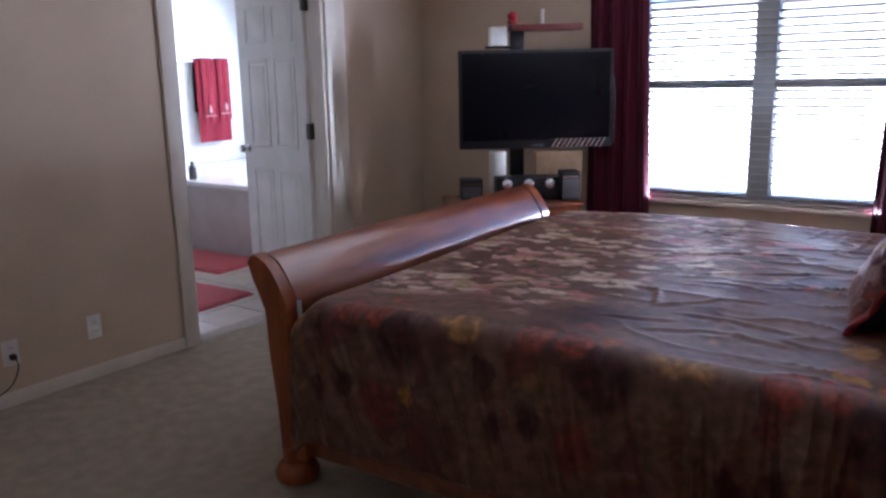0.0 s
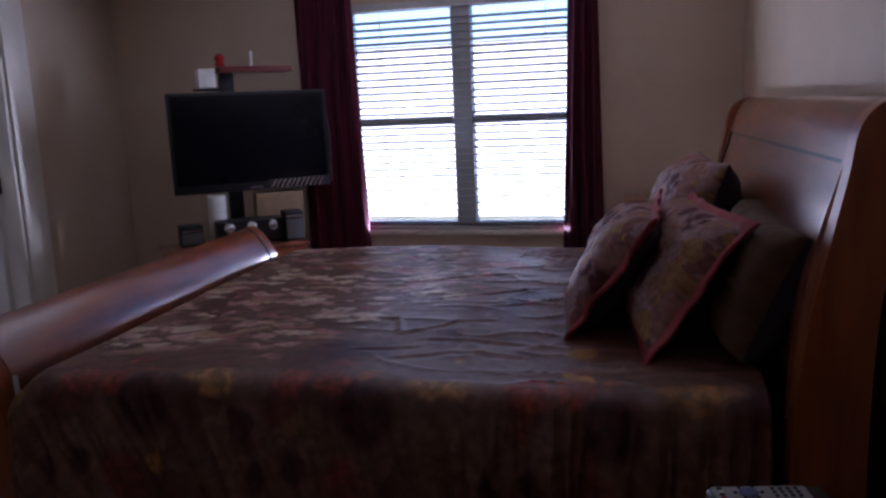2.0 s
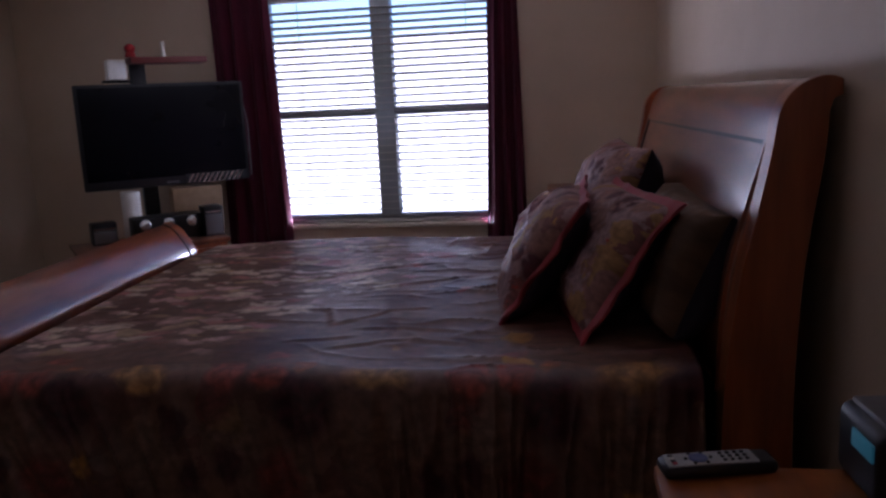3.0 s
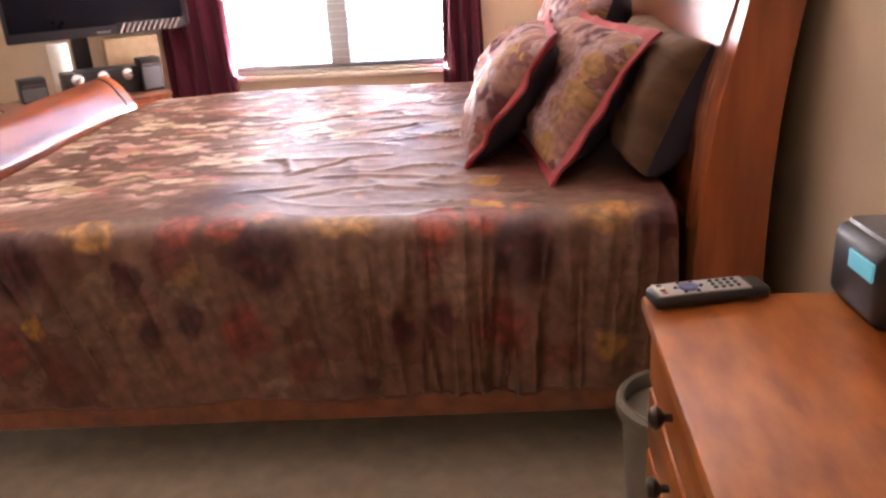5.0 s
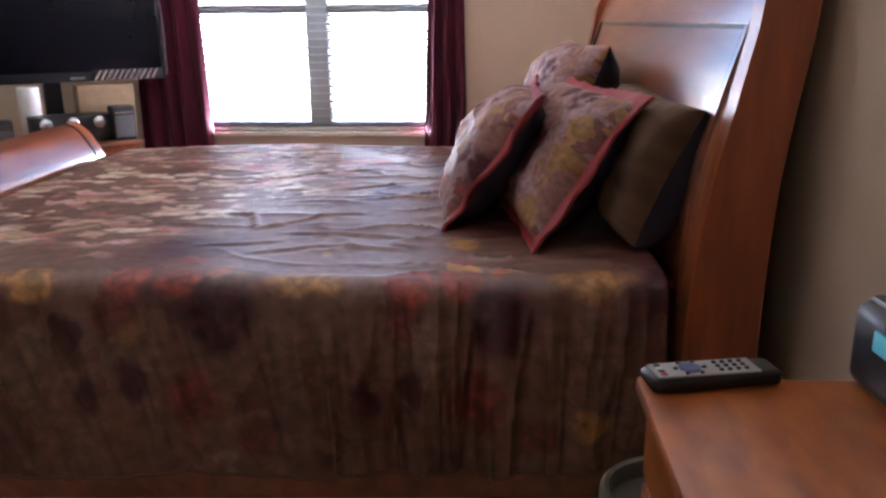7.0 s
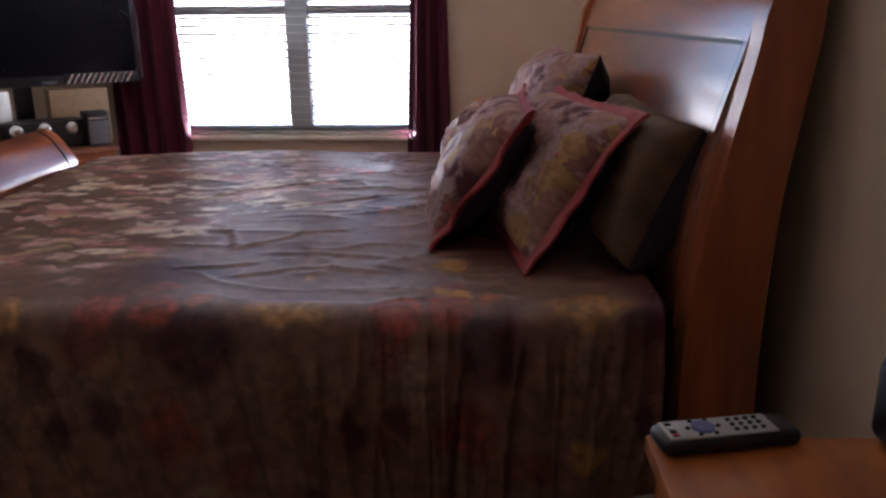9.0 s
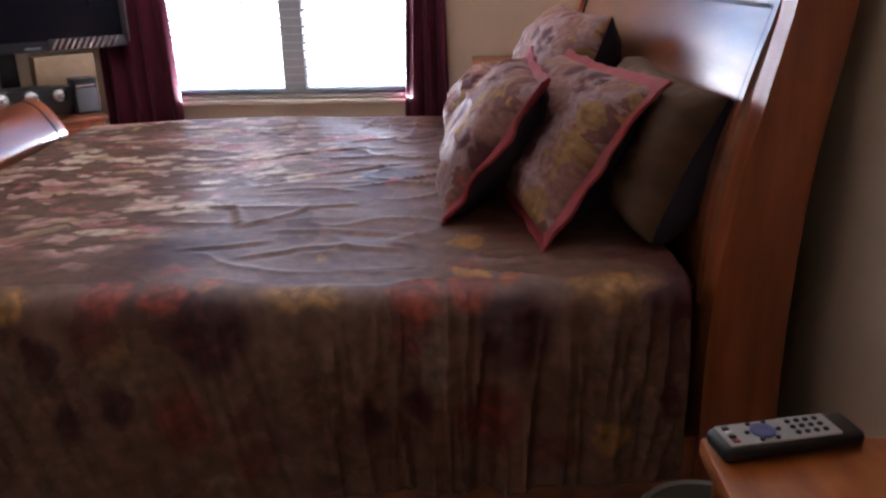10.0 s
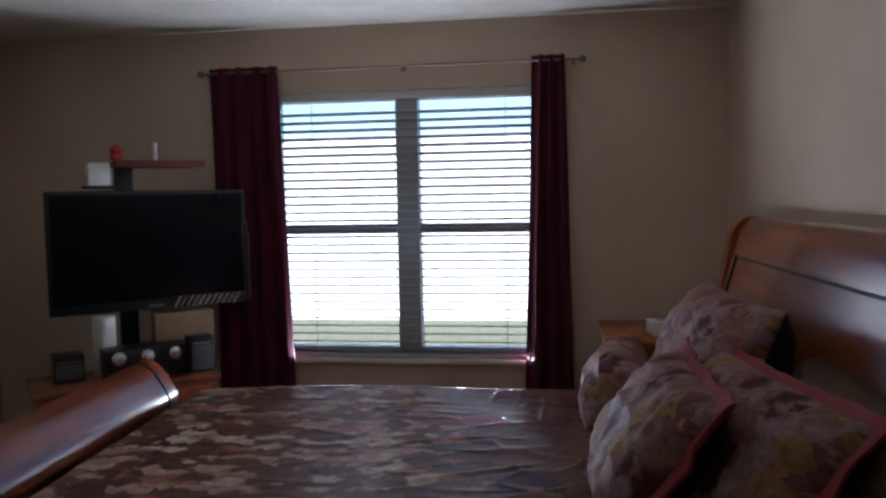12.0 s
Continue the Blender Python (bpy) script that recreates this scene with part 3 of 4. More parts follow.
PZ0, PZ1 = 0.62, 1.245
for za, zb in ((PZ1, PZ1 + 0.022), (PZ0 - 0.022, PZ0)):
    bed_part("moulding", ribbon([(on_head(za) - 0.003, za), (on_head(zb) - 0.003, zb)], [0.014, 0.014], BED_N + 0.105, BED_F - 0.10), CHERRY)
zs_ = [PZ0 + (PZ1 - PZ0) * k / 14 for k in range(15)]
for ya in (BED_N + 0.105, BED_F - 0.122):
    bed_part("moulding", ribbon([(on_head(z) - 0.003, z) for z in zs_], [0.014] * 15, ya, ya + 0.022), CHERRY)
bed_part("groove", ribbon([(on_head(PZ1 - 0.012) - 0.001, PZ1 - 0.012), (on_head(PZ1 - 0.002) - 0.001, PZ1 - 0.002)], [0.004, 0.004], BED_N + 0.127, BED_F - 0.122), DARKLINE, "dark groove of the headboard panel")
for ya in (BED_N + 0.129, BED_F - 0.132):
    bed_part("groove", ribbon([(on_head(z) - 0.003, z) for z in zs_[:-1]] + [(on_head(PZ1 - 0.004) - 0.003, PZ1 - 0.004)], [0.010] * 15, ya, ya + 0.008), DARKLINE, "dark groove of the headboard panel")

mattress = single("mattress", box(-1.02, 1.09, -0.99, 0.99, 0.0, 0.43, 0.06, seg=3), NAVY, (0.865, -1.745, 0.235), "deep mattress in a dark navy sheet", "mattress", "", 3.2)


# bedspread: one cloth over the top and down both long sides
def pleat(x, k):
    fan = x + 0.16 * k * (x - 1.45)
    gather = 0.5 + 0.9 * math.exp(-((x - 1.45) / 0.28) ** 2)
    deep = (1 - abs(noise.noise(Vector((fan * 10.0, k * 0.5, 2.4))))) ** 3
    fine = (1 - abs(noise.noise(Vector((fan * 21.0, k * 0.9, 5.1))))) ** 4
    return (0.042 * deep + 0.022 * fine) * gather * math.sin(math.pi * (0.12 + 0.70 * k))


def fold(x, s):
    return 0.012 * math.sin(x * 31 + 2.7 * math.sin(x * 5)) + 0.008 * math.sin(x * 57 + s) + 0.012 * math.sin(x * 11 + 2)


# long creases on the top of the bedspread, as end points
CREASES = [
    ((0.77, -0.35), (0.86, -0.385)), ((0.86, -0.385), (0.905, -0.57)), ((0.905, -0.57), (1.075, -0.445)), ((1.075, -0.445), (1.20, -0.42)),
    ((0.95, -0.82), (1.125, -0.745)), ((1.125, -0.745), (1.34, -0.78)), ((1.00, -0.62), (1.32, -0.66)), ((0.80, -0.75), (1.00, -0.70)),
    ((1.15, 0.72), (1.20, 1.0)), ((1.25, 0.68), (1.29, 0.98)), ((1.35, 0.50), (1.38, 0.92)), ((0.94, -0.10), (1.32, 0.02)), ((0.68, 0.20), (1.20, 0.30)),
]


def crease(x, y):
    """Height of the nearest sharp fold, with the hollow beside it."""
    h = 0.0
    for (ax, ay), (bx, by) in CREASES:
        dx, dy = bx - ax, by - ay
        ln = math.hypot(dx, dy)
        t = ((x - ax) * dx + (y - ay) * dy) / (ln * ln)
        if -0.1 < t < 1.1:
            d = ((x - ax) * dy - (y - ay) * dx) / ln + 0.006 * noise.noise(Vector((x * 14, y * 14, ax)))
            fade = max(0.0, min(1.0, (t + 0.1) * 4, (1.1 - t) * 4))
            h += fade * (0.0048 * math.exp(-(d / 0.011) ** 2) - 0.002 * math.exp(-((d - 0.022) / 0.013) ** 2))
    return h


def cloth(u, v):
    x = -0.165 + u * 2.115
    drop, half, r = 0.405, 1.058, 0.065
    flat = 2 * half - 2 * r
    total = 2 * drop + math.pi * r + flat
    s = v * total
    zt = 0.685 + 0.02 * u + 0.012 * math.sin(x * 3.1) * math.sin(v * 9)
    if s < drop:
        k = 1 - s / drop
        y, z = -half - 0.012 * k - (0.030 + fold(x, 0.5)) * (0.35 + 0.2 * k) - pleat(x, k), zt - r - (drop - s) + 0.002 * math.sin(x * 9)
    elif s < drop + math.pi * r / 2:
        a = (s - drop) / r
        y, z = -half + r - r * math.cos(a), zt - r + r * math.sin(a)
        y -= ((0.030 + fold(x, 0.5)) * 0.35 + pleat(x, 0.0)) * math.cos(a)
        z += 0.3 * pleat(x, 0.0) * math.sin(2 * a)
    elif s < drop + math.pi * r / 2 + flat:
        q = s - drop - math.pi * r / 2
        y, z = -half + r + q, zt
        p = Vector((x * 2.2, y * 2.2, 0.3))
        ridge = (1 - abs(noise.noise(Vector((x * 1.6 + y * 0.8, y * 7.0, 1.7))))) ** 14
        ridge2 = (1 - abs(noise.noise(Vector((x * 4.5 - y * 3.0, y * 9.0 + x, 6.2))))) ** 9
        patch = max(0.0, noise.noise(Vector((x * 2.7, y * 2.7, 9.3))) + 0.25)
        near_head = max(0.0, min(1.0, (x - 1.0) / 0.4))
        z += crease(x, y) * max(0.0, min(1.0, q / 0.07, (flat - q) / 0.07)) + 0.010 * noise.noise(p) + 0.010 * ridge * patch * min(1.0, u * 3) + (0.0035 + 0.008 * near_head) * ridge2 * max(0.0, min(1.0, 0.45 + 1.6 * noise.noise(Vector((x * 3.7, y * 5.1, 2.2)))))
    elif s < drop + math.pi * r + flat:
        a = (s - drop - math.pi * r / 2 - flat) / r
        y, z = half - r + r * math.sin(a), zt - r + r * math.cos(a)
    else:
        k = (s - drop - math.pi * r - flat) / drop
        y, z = half + 0.03 * k * k + fold(x, 2.5) * (0.2 + k), zt - r - k * drop
    if u < 0.04:
        z -= (0.04 - u) * 1.6
    return x, y, z, x, s - 1.0


spread = new("bedspread", to_mesh("bedspread", sheet(300, 400, cloth), QUILT))
spread.matrix_world = pose(0.9, -1.745, 0, 0, 0, 3.2) @ pose(-0.9, 0, 0)
so = spread.modifiers.new("thickness", "SOLIDIFY")
so.thickness, so.offset = 0.012, -1
tagged(spread, "rumpled floral bedspread in taupe, wine and gold", "bedspread")
for edge_v, name_ in ((0.0, "hem"), (1.0, "hem")):
    line_ = [Vector(cloth(k / 120, edge_v)[:3]) for k in range(121)]
    part(name_, tube(line_, 0.0045, 8), HEM, spread, "dark wine hem binding")


# pillows
def half_pillow(w, h, t, sign, full=False):
    """One side of a plump cushion that stands on its long edge: width along y, height along z."""
    def place(u, v):
        a, c = math.sin(math.pi * (u - 0.5)), math.sin(math.pi * (v - 0.5))
        bulge = max(0.0, (1 - abs(a) ** 3.2)) ** 0.55 * max(0.0, (1 - abs(c) ** 2.6)) ** 0.6
        if full:
            bulge = max(0.0, (1 - abs(a) ** 7)) ** 0.36 * max(0.0, (1 - abs(c) ** 4)) ** 0.45
        pinch = 1 - 0.06 * (1 - abs(c) ** 2) * abs(a) ** 4
        pinch2 = 1 - 0.06 * (1 - abs(a) ** 2) * abs(c) ** 4
        y, z = a * w / 2 * pinch, h / 2 + c * h / 2 * pinch2
        wr = 0.010 * noise.noise(Vector((y * 9 + w, z * 7, sign * 2.0 + h))) + 0.012 * (1 - abs(noise.noise(Vector((y * 5 + 3 * w, z * 12, sign))))) ** 5
        wr += 0.008 * (1 - abs(noise.noise(Vector((y * 4 - z * 9, z * 6 + y * 3, sign * 3.0 + w))))) ** 7
        return sign * (t / 2 * bulge + 0.0004) + sign * wr * min(1.0, bulge * 2), y, z, y + 2 * w, z + sign
    return sheet(56, 44, place)


def border(w, h):
    pts = []
    n = 24
    for k in range(4 * n + 1):
        s, q = divmod(k, n)
        f = q / n * 2 - 1
        a, c = [(f, -1), (1, f), (-f, 1), (-1, -f), (-1, -1)][s]
        p1 = 1 - 0.06 * (1 - abs(c) ** 2) * abs(a) ** 4
        p2 = 1 - 0.06 * (1 - abs(a) ** 2) * abs(c) ** 4
        pts.append((0, a * w / 2 * p1, h / 2 + c * h / 2 * p2))
    return pts


def put_pillow(at, lean, turn, w, h, t, front, back, label, piping=None, full=False):
    th = thing("pillow", (0, 0, 0), label, "pillow", "pillows on the bed")
    th.matrix_world = pose(*at, 0, 0, turn) @ pose(0, 0, 0, 0, lean, 0)
    part("front_panel", half_pillow(w, h, t, -1.0, full), front, th)
    part("back_panel", half_pillow(w, h, t, 1.0, full), back, th)
    if piping:
        b = bmesh.new()
        outer, inner = border(w + 0.05, h + 0.05), border(w - 0.03, h - 0.03)
        vo = [[b.verts.new((dx + 0.022 * noise.noise(Vector((y * 14, z * 14, w))), y + 0.011 * noise.noise(Vector((z * 20, y * 20, h))), z - 0.025 + 0.010 * noise.noise(Vector((y * 18, z * 18, 3.0)))))  for dx in (-0.004, 0.004)] for _, y, z in outer]
        vi = [[b.verts.new((dx * 3, y, z + 0.015)) for dx in (-0.004, 0.004)] for _, y, z in inner]
        for i in range(len(vo) - 1):
            b.faces.new((vo[i][0], vo[i + 1][0], vo[i + 1][1], vo[i][1]))
            b.faces.new((vo[i][0], vo[i + 1][0], vi[i + 1][0], vi[i][0]))
            b.faces.new((vo[i][1], vo[i + 1][1], vi[i + 1][1], vi[i][1]))
        part("flange", b, piping, th, "brick-red fabric flange")
    return th


put_pillow((1.485, -1.98, 0.70), 36, -1, 0.68, 0.43, 0.19, SHAM, NAVY_CASE, "small floral sham with a red flange and navy back", PIPING)
put_pillow((1.660, -2.14, 0.712), 36, 10, 0.76, 0.43, 0.19, SHAM, NAVY_CASE, "floral sham with a red flange and navy back", PIPING)
put_pillow((1.950, -2.185, 0.722), 24, 1, 0.77, 0.36, 0.20, BROWN_CASE, NAVY_CASE, "brown satin pillow with a navy back propped against the headboard", None, True)
put_pillow((1.77, -1.46, 0.70), 20, 5, 0.76, 0.51, 0.28, SHAM, NAVY_CASE, "floral pillow propped against the headboard")
put_pillow((1.49, -1.06, 0.71), 42, -4, 0.60, 0.28, 0.20, SHAM, SHAM, "small striped floral cushion lying on the bed")


# ---- nightstands ----
def chest(name, at, label, category, w, d, h, columns, levels):
    """Drawers face -x; the far end lies at y = 0 and the width runs to -y."""
    th = thing(name, at, label, category)
    part("body", box(0.02, d, -w + 0.012, -0.012, 0.09, h - 0.026, 0.004), STAND_WOOD, th)
    part("top", box(-0.006, d + 0.004, -w, 0.0, h - 0.026, h, 0.006), STAND_WOOD, th)
    part("base", box(0.03, d, -w + 0.018, -0.018, 0.0, 0.09, 0.004), STAND_WOOD, th)
    step = (w - 0.04) / columns
    dh = (h - 0.026 - 0.10) / levels
    for c in range(columns):
        y1 = -0.02 - c * step
        for k in range(levels):
            z0 = 0.10 + k * dh
            dr = part("drawer", box(0.006, 0.022, y1 - step + 0.006, y1 - 0.004, z0 + 0.006, z0 + dh - 0.006, 0.005), STAND_WOOD, th)
            kn = lathe([(0.006, 0.0), (0.006, 0.012), (0.014, 0.018), (0.017, 0.024), (0.012, 0.031), (0.004, 0.033)], 16)
            bmesh.ops.rotate(kn, matrix=Matrix.Rotation(radians(-90), 3, "Y"), verts=kn.verts)
            bmesh.ops.translate(kn, vec=(0.008, y1 - step / 2, z0 + dh / 2), verts=kn.verts)
            part("knob", kn, BRASS_DARK, dr, "dark bronze knob")
    return th


NS_Z = 0.80
chest("dresser", (1.818, -3.478, 0.0), "cherry dresser with rows of drawers and dark knobs", "dresser", 0.80, 0.49, NS_Z, 2, 6)
chest("nightstand", (1.575, -0.05, 0.0), "cherry nightstand in the corner past the bed", "nightstand", 0.56, 0.56, 0.875, 1, 4)

# ---- window dressing ----
blind = thing("window_blind", (0.62, 0.0, WIN_Z0), "white venetian blind with open slats in the window", "blind")
BW = (WIN_B - WIN_A) / 2 - 0.012
part("headrail", box(-BW, BW, 0.0, 0.045, WIN_Z1 - WIN_Z0 - 0.045, WIN_Z1 - WIN_Z0 - 0.003, 0.004), BLIND, blind)
slat_bm = bmesh.new()
rows_ = []
for k in range(5):
    f = k / 4 * 2 - 1
    rows_.append([slat_bm.verts.new((sx * BW, f * 0.0225, 0.0022 * (1 - f * f) + dz)) for dz in (0.0, 0.0026) for sx in (-1, 1)])
for a, c in zip(rows_, rows_[1:]):
    slat_bm.faces.new((a[0], a[1], c[1], c[0]))
    slat_bm.faces.new((a[2], a[3], c[3], c[2]))
    slat_bm.faces.new((a[0], c[0], c[2], a[2]))
    slat_bm.faces.new((a[1], c[1], c[3], a[3]))
slat_bm.faces.new((rows_[0][0], rows_[0][1], rows_[0][3], rows_[0][2]))
slat_bm.faces.new((rows_[-1][0], rows_[-1][1], rows_[-1][3], rows_[-1][2]))
slat_mesh = to_mesh("slat", slat_bm, BLIND)
N_SLATS = 30
for k in range(N_SLATS):
    o = new("slat", slat_mesh)
    o.parent = blind
    o.matrix_local = pose(0, 0.023, 0.035 + k * 0.0421, -15.5 + random.uniform(-1.5, 1.5), 0, 0)
part("bottom_rail", box(-BW, BW, 0.004, 0.042, 0.004, 0.022, 0.004), BLIND, blind)
for x in (-0.50, -0.06, 0.50):
    part("ladder_cord", tube([(x, 0.022, 0.02), (x, 0.022, 1.31)], 0.0022, 6), PLAIN_WHITE, blind)


def curtain(xa, xb, xa2, xb2, z1, z0, folds, label):
    th = thing("curtain", ((xa + xb) / 2, -0.06, 0), label, "curtain", "pair of curtains")
    mx = (xa + xb) / 2

    def place(u, v):
        top, low = xa + u * (xb - xa), xa2 + u * (xb2 - xa2)
        x = top + (low - top) * v
        amp = 0.026 * (0.6 + 0.5 * v)
        y = amp * math.sin(u * folds * 2 * math.pi + 0.6 * math.sin(v * 4)) + 0.006 * math.sin(u * 40 + v * 7)
        return x - mx, y, z1 + (z0 - z1) * v, x, v
    b = sheet(70, 40, place)
    p = part("cloth", b, CURTAIN, th)
    m = p.modifiers.new("thickness", "SOLIDIFY")
    m.thickness = 0.004
    return th


curtain(-0.39, -0.03, -0.385, 0.035, 2.165, 0.03, 4, "long burgundy curtain drawn to the window's side")
curtain(1.26, 1.415, 1.20, 1.46, 2.165, 0.03, 3, "long burgundy curtain gathered narrowly beside the window")
rod = thing("curtain_rod", (0.535, -0.06, 2.14), "slim brown curtain rod above the window", "curtain rod")
part("bar", tube([(-0.96, 0, 0), (0.95, 0, 0)], 0.006, 12), ROD, rod)
for x in (-0.975, 0.965):
    part("finial", lathe([(0.008, -0.016), (0.017, -0.008), (0.019, 0.0), (0.016, 0.01), (0.006, 0.017)], 16, at=(x, 0, 0)), ROD, rod)
for x in (-0.93, 0.08, 0.92):
    part("bracket", box(x - 0.009, x + 0.009, -0.012, 0.06, -0.02, 0.004, 0.002), ROD, rod)

# ---- television corner ----
TVX, TVY, TVT = -0.60, -0.395, 39.3


def local(x, y, z=0.0):
    p = pose(TVX, TVY, 0, 0, 0, TVT) @ Vector((x, y, z))
    return p.x, p.y, p.z


cab = thing("corner_cabinet", local(-0.06, -0.11), "brown wooden media cabinet standing across the corner", "cabinet", "", TVT)
part("body", box(-0.46, 0.30, -0.20, 0.20, 0.06, 0.655, 0.005), CHERRY_UP, cab)
part("top", box(-0.48, 0.315, -0.22, 0.21, 0.655, 0.68, 0.006), CHERRY, cab)
part("plinth", box(-0.44, 0.28, -0.18, 0.19, 0.0, 0.06, 0.003), CHERRY_UP, cab)
for sx in (-1, 1):
    d_ = part("door", box(-0.08 + min(sx * 0.01, sx * 0.36), -0.08 + max(sx * 0.01, sx * 0.36), -0.215, -0.197, 0.09, 0.63, 0.006), CHERRY_UP, cab)
    part("knob", lathe([(0.012, 0.0), (0.014, 0.01), (0.006, 0.02)], 12, at=(sx * 0.05 - 0.08, -0.222, 0.38)), BRASS_DARK, d_, "dark bronze knob")

mount = thing("tv_stand", local(-0.075, 0.075, 0.68), "black upright television mount with a top shelf", "tv stand", "", TVT)
part("column", box(-0.042, 0.042, -0.02, 0.03, 0.0, 0.98, 0.008), BLACK, mount)
part("foot_plate", box(-0.10, 0.10, -0.035, 0.06, 0.0, 0.015, 0.004), BLACK, mount)
part("arm", box(-0.09, 0.09, -0.05, -0.018, 0.50, 0.70, 0.006), BLACK, mount)
part("shelf", box(-0.05, 0.37, -0.12, 0.06, 0.975, 1.01, 0.006), SHELF_RED, mount, "dark red wooden shelf board")
tv = thing("television", local(0, 0, 1.0), "flat black television switched off on its mount", "television", "", TVT)
part("back_shell", box(-0.40, 0.45, -0.005, 0.022, 0.02, 0.50, 0.012), BLACK, tv)
part("bezel", box(-0.435, 0.485, -0.035, -0.005, -0.03, 0.545, 0.008), BLACK, tv)
part("screen", box(-0.415, 0.465, -0.0385, -0.034, 0.02, 0.527, 0.001), SCREEN, tv)
lab = part("sticker", box(0.105, 0.470, -0.0405, -0.0392, -0.028, 0.028, 0.0004), BLACK, tv, "striped black and silver sticker")
for k in range(11):
    st = bmesh.new()
    x = 0.112 + k * 0.029
    vs = [st.verts.new(v) for v in ((x, -0.0418, -0.025), (x + 0.014, -0.0418, -0.025), (x + 0.046, -0.0418, 0.025), (x + 0.032, -0.0418, 0.025))]
    st.faces.new(vs)
    part("stripe", st, SILVER, lab)
part("logo_bar", box(0.0, 0.07, -0.0395, -0.0345, -0.018, -0.006), GREYPLASTIC, tv)
single("cable_box", box(-0.05, 0.05, -0.05, 0.05, 0.0, 0.11, 0.008), PAPER, local(-0.19, 0.075, 1.571), "small white box behind the television's top edge", "box", "", TVT)
part("bracket", box(-0.19, -0.04, -0.03, 0.03, 0.876, 0.889, 0.002), BLACK, mount)
single("figurine", lathe([(0.026, 0.0), (0.03, 0.012), (0.022, 0.03), (0.030, 0.042), (0.028, 0.058), (0.012, 0.072)], 18), RED_GLAZE, local(-0.11, 0.03, 1.691), "small dark red glazed ornament on the shelf", "ornament")
single("glass_vase", lathe([(0.010, 0.0), (0.013, 0.004), (0.010, 0.03), (0.012, 0.07), (0.014, 0.085)], 16), PAPER, local(0.07, 0.04, 1.691), "slim pale candle standing on the shelf", "candle")


def speaker(at, w, d, h, label, turn=TVT):
    th = thing("speaker", at, label, "speaker", "speakers by the television", turn)
    part("cabinet", box(-w / 2, w / 2, -d / 2, d / 2, 0, h, 0.006), BLACK, th)
    part("grille", box(-w / 2 + 0.008, w / 2 - 0.008, -d / 2 - 0.006, -d / 2 + 0.002, 0.012, h - 0.045, 0.003), GREYPLASTIC, th)
    part("trim_strip", box(-w / 2 + 0.012, w / 2 - 0.012, -d / 2 - 0.004, -d / 2 + 0.002, h - 0.036, h - 0.026), SILVER, th)
    return th


speaker((-0.335, -0.415, 0.68), 0.11, 0.11, 0.17, "small black loudspeaker standing on the cabinet")
speaker((-0.86, -0.66, 0.68), 0.13, 0.12, 0.12, "squat black loudspeaker standing on the cabinet")
amp = thing("stereo", local(-0.045, -0.11, 0.68), "black stereo with three round silver dials", "stereo", "", TVT)
part("case", box(-0.19, 0.19, -0.08, 0.08, 0.0, 0.135, 0.008), BLACK, amp)
for x in (-0.125, 0.0, 0.125):
    dial = lathe([(0.034, 0.0), (0.034, 0.010), (0.030, 0.020), (0.020, 0.028), (0.006, 0.031)], 24)
    bmesh.ops.rotate(dial, matrix=Matrix.Rotation(radians(90), 3, "X"), verts=dial.verts)
    bmesh.ops.translate(dial, vec=(x, -0.08, 0.098), verts=dial.verts)
    part("dial", dial, SILVER, amp, "round silver dial")
single("paper_roll", lathe([(0.015, 0.0), (0.05, 0.0), (0.052, 0.004), (0.052, 0.27), (0.048, 0.275), (0.018, 0.272)], 28), PAPER, local(-0.205, -0.02, 0.68), "white paper roll standing on the cabinet", "paper roll")
single("cardboard_box", box(-0.14, 0.14, -0.055, 0.055, 0.0, 0.27, 0.004), CARDBOARD, local(0.16, -0.005, 0.68), "plain brown cardboard box behind the stereo", "box", "", TVT)
cord = [local(0.487, 0.0, 1.42), local(0.494, -0.04, 1.3), local(0.49, -0.05, 1.1), local(0.494, -0.035, 0.99)]
single("cable", tube(smooth_line(cord, 6), 0.004, 8), GREYPLASTIC, (0, 0, 0), "thin grey cable hanging beside the television", "cable")

# ---- outlets ----


def outlet(y, z, label):
    th = thing("power_outlet", (LX, y, z), label, "outlet", "power outlets")
    part("plate", box(0.0, 0.006, -0.036, 0.036, -0.058, 0.058, 0.003), WHITE, th)
    for dz in (-0.022, 0.022):
        so_ = part("socket", box(0.004, 0.0085, -0.017, 0.017, dz - 0.014, dz + 0.014, 0.002), WHITE, th)
        for dy in (-0.006, 0.006):
            part("slot", box(0.008, 0.0092, dy - 0.0012, dy + 0.0012, dz - 0.003, dz + 0.007), DARKLINE, so_)
    return th


outlet(-2.639, 0.256, "white power outlet in the taupe wall")
outlet(-3.038, 0.24, "white power outlet with a black plug")
plug = thing("power_plug", (LX + 0.009, -3.038, 0.225), "black plug with a cord in the outlet", "plug")
part("body", box(0.0, 0.03, -0.012, 0.012, -0.012, 0.012, 0.004), BLACK, plug)
part("cord", tube(smooth_line([(0.028, 0, 0), (0.05, 0.0, -0.04), (0.03, -0.03, -0.12), (0.02, -0.12, -0.17), (0.02, -0.2, -0.215)], 6), 0.0032, 8), BLACK, plug)

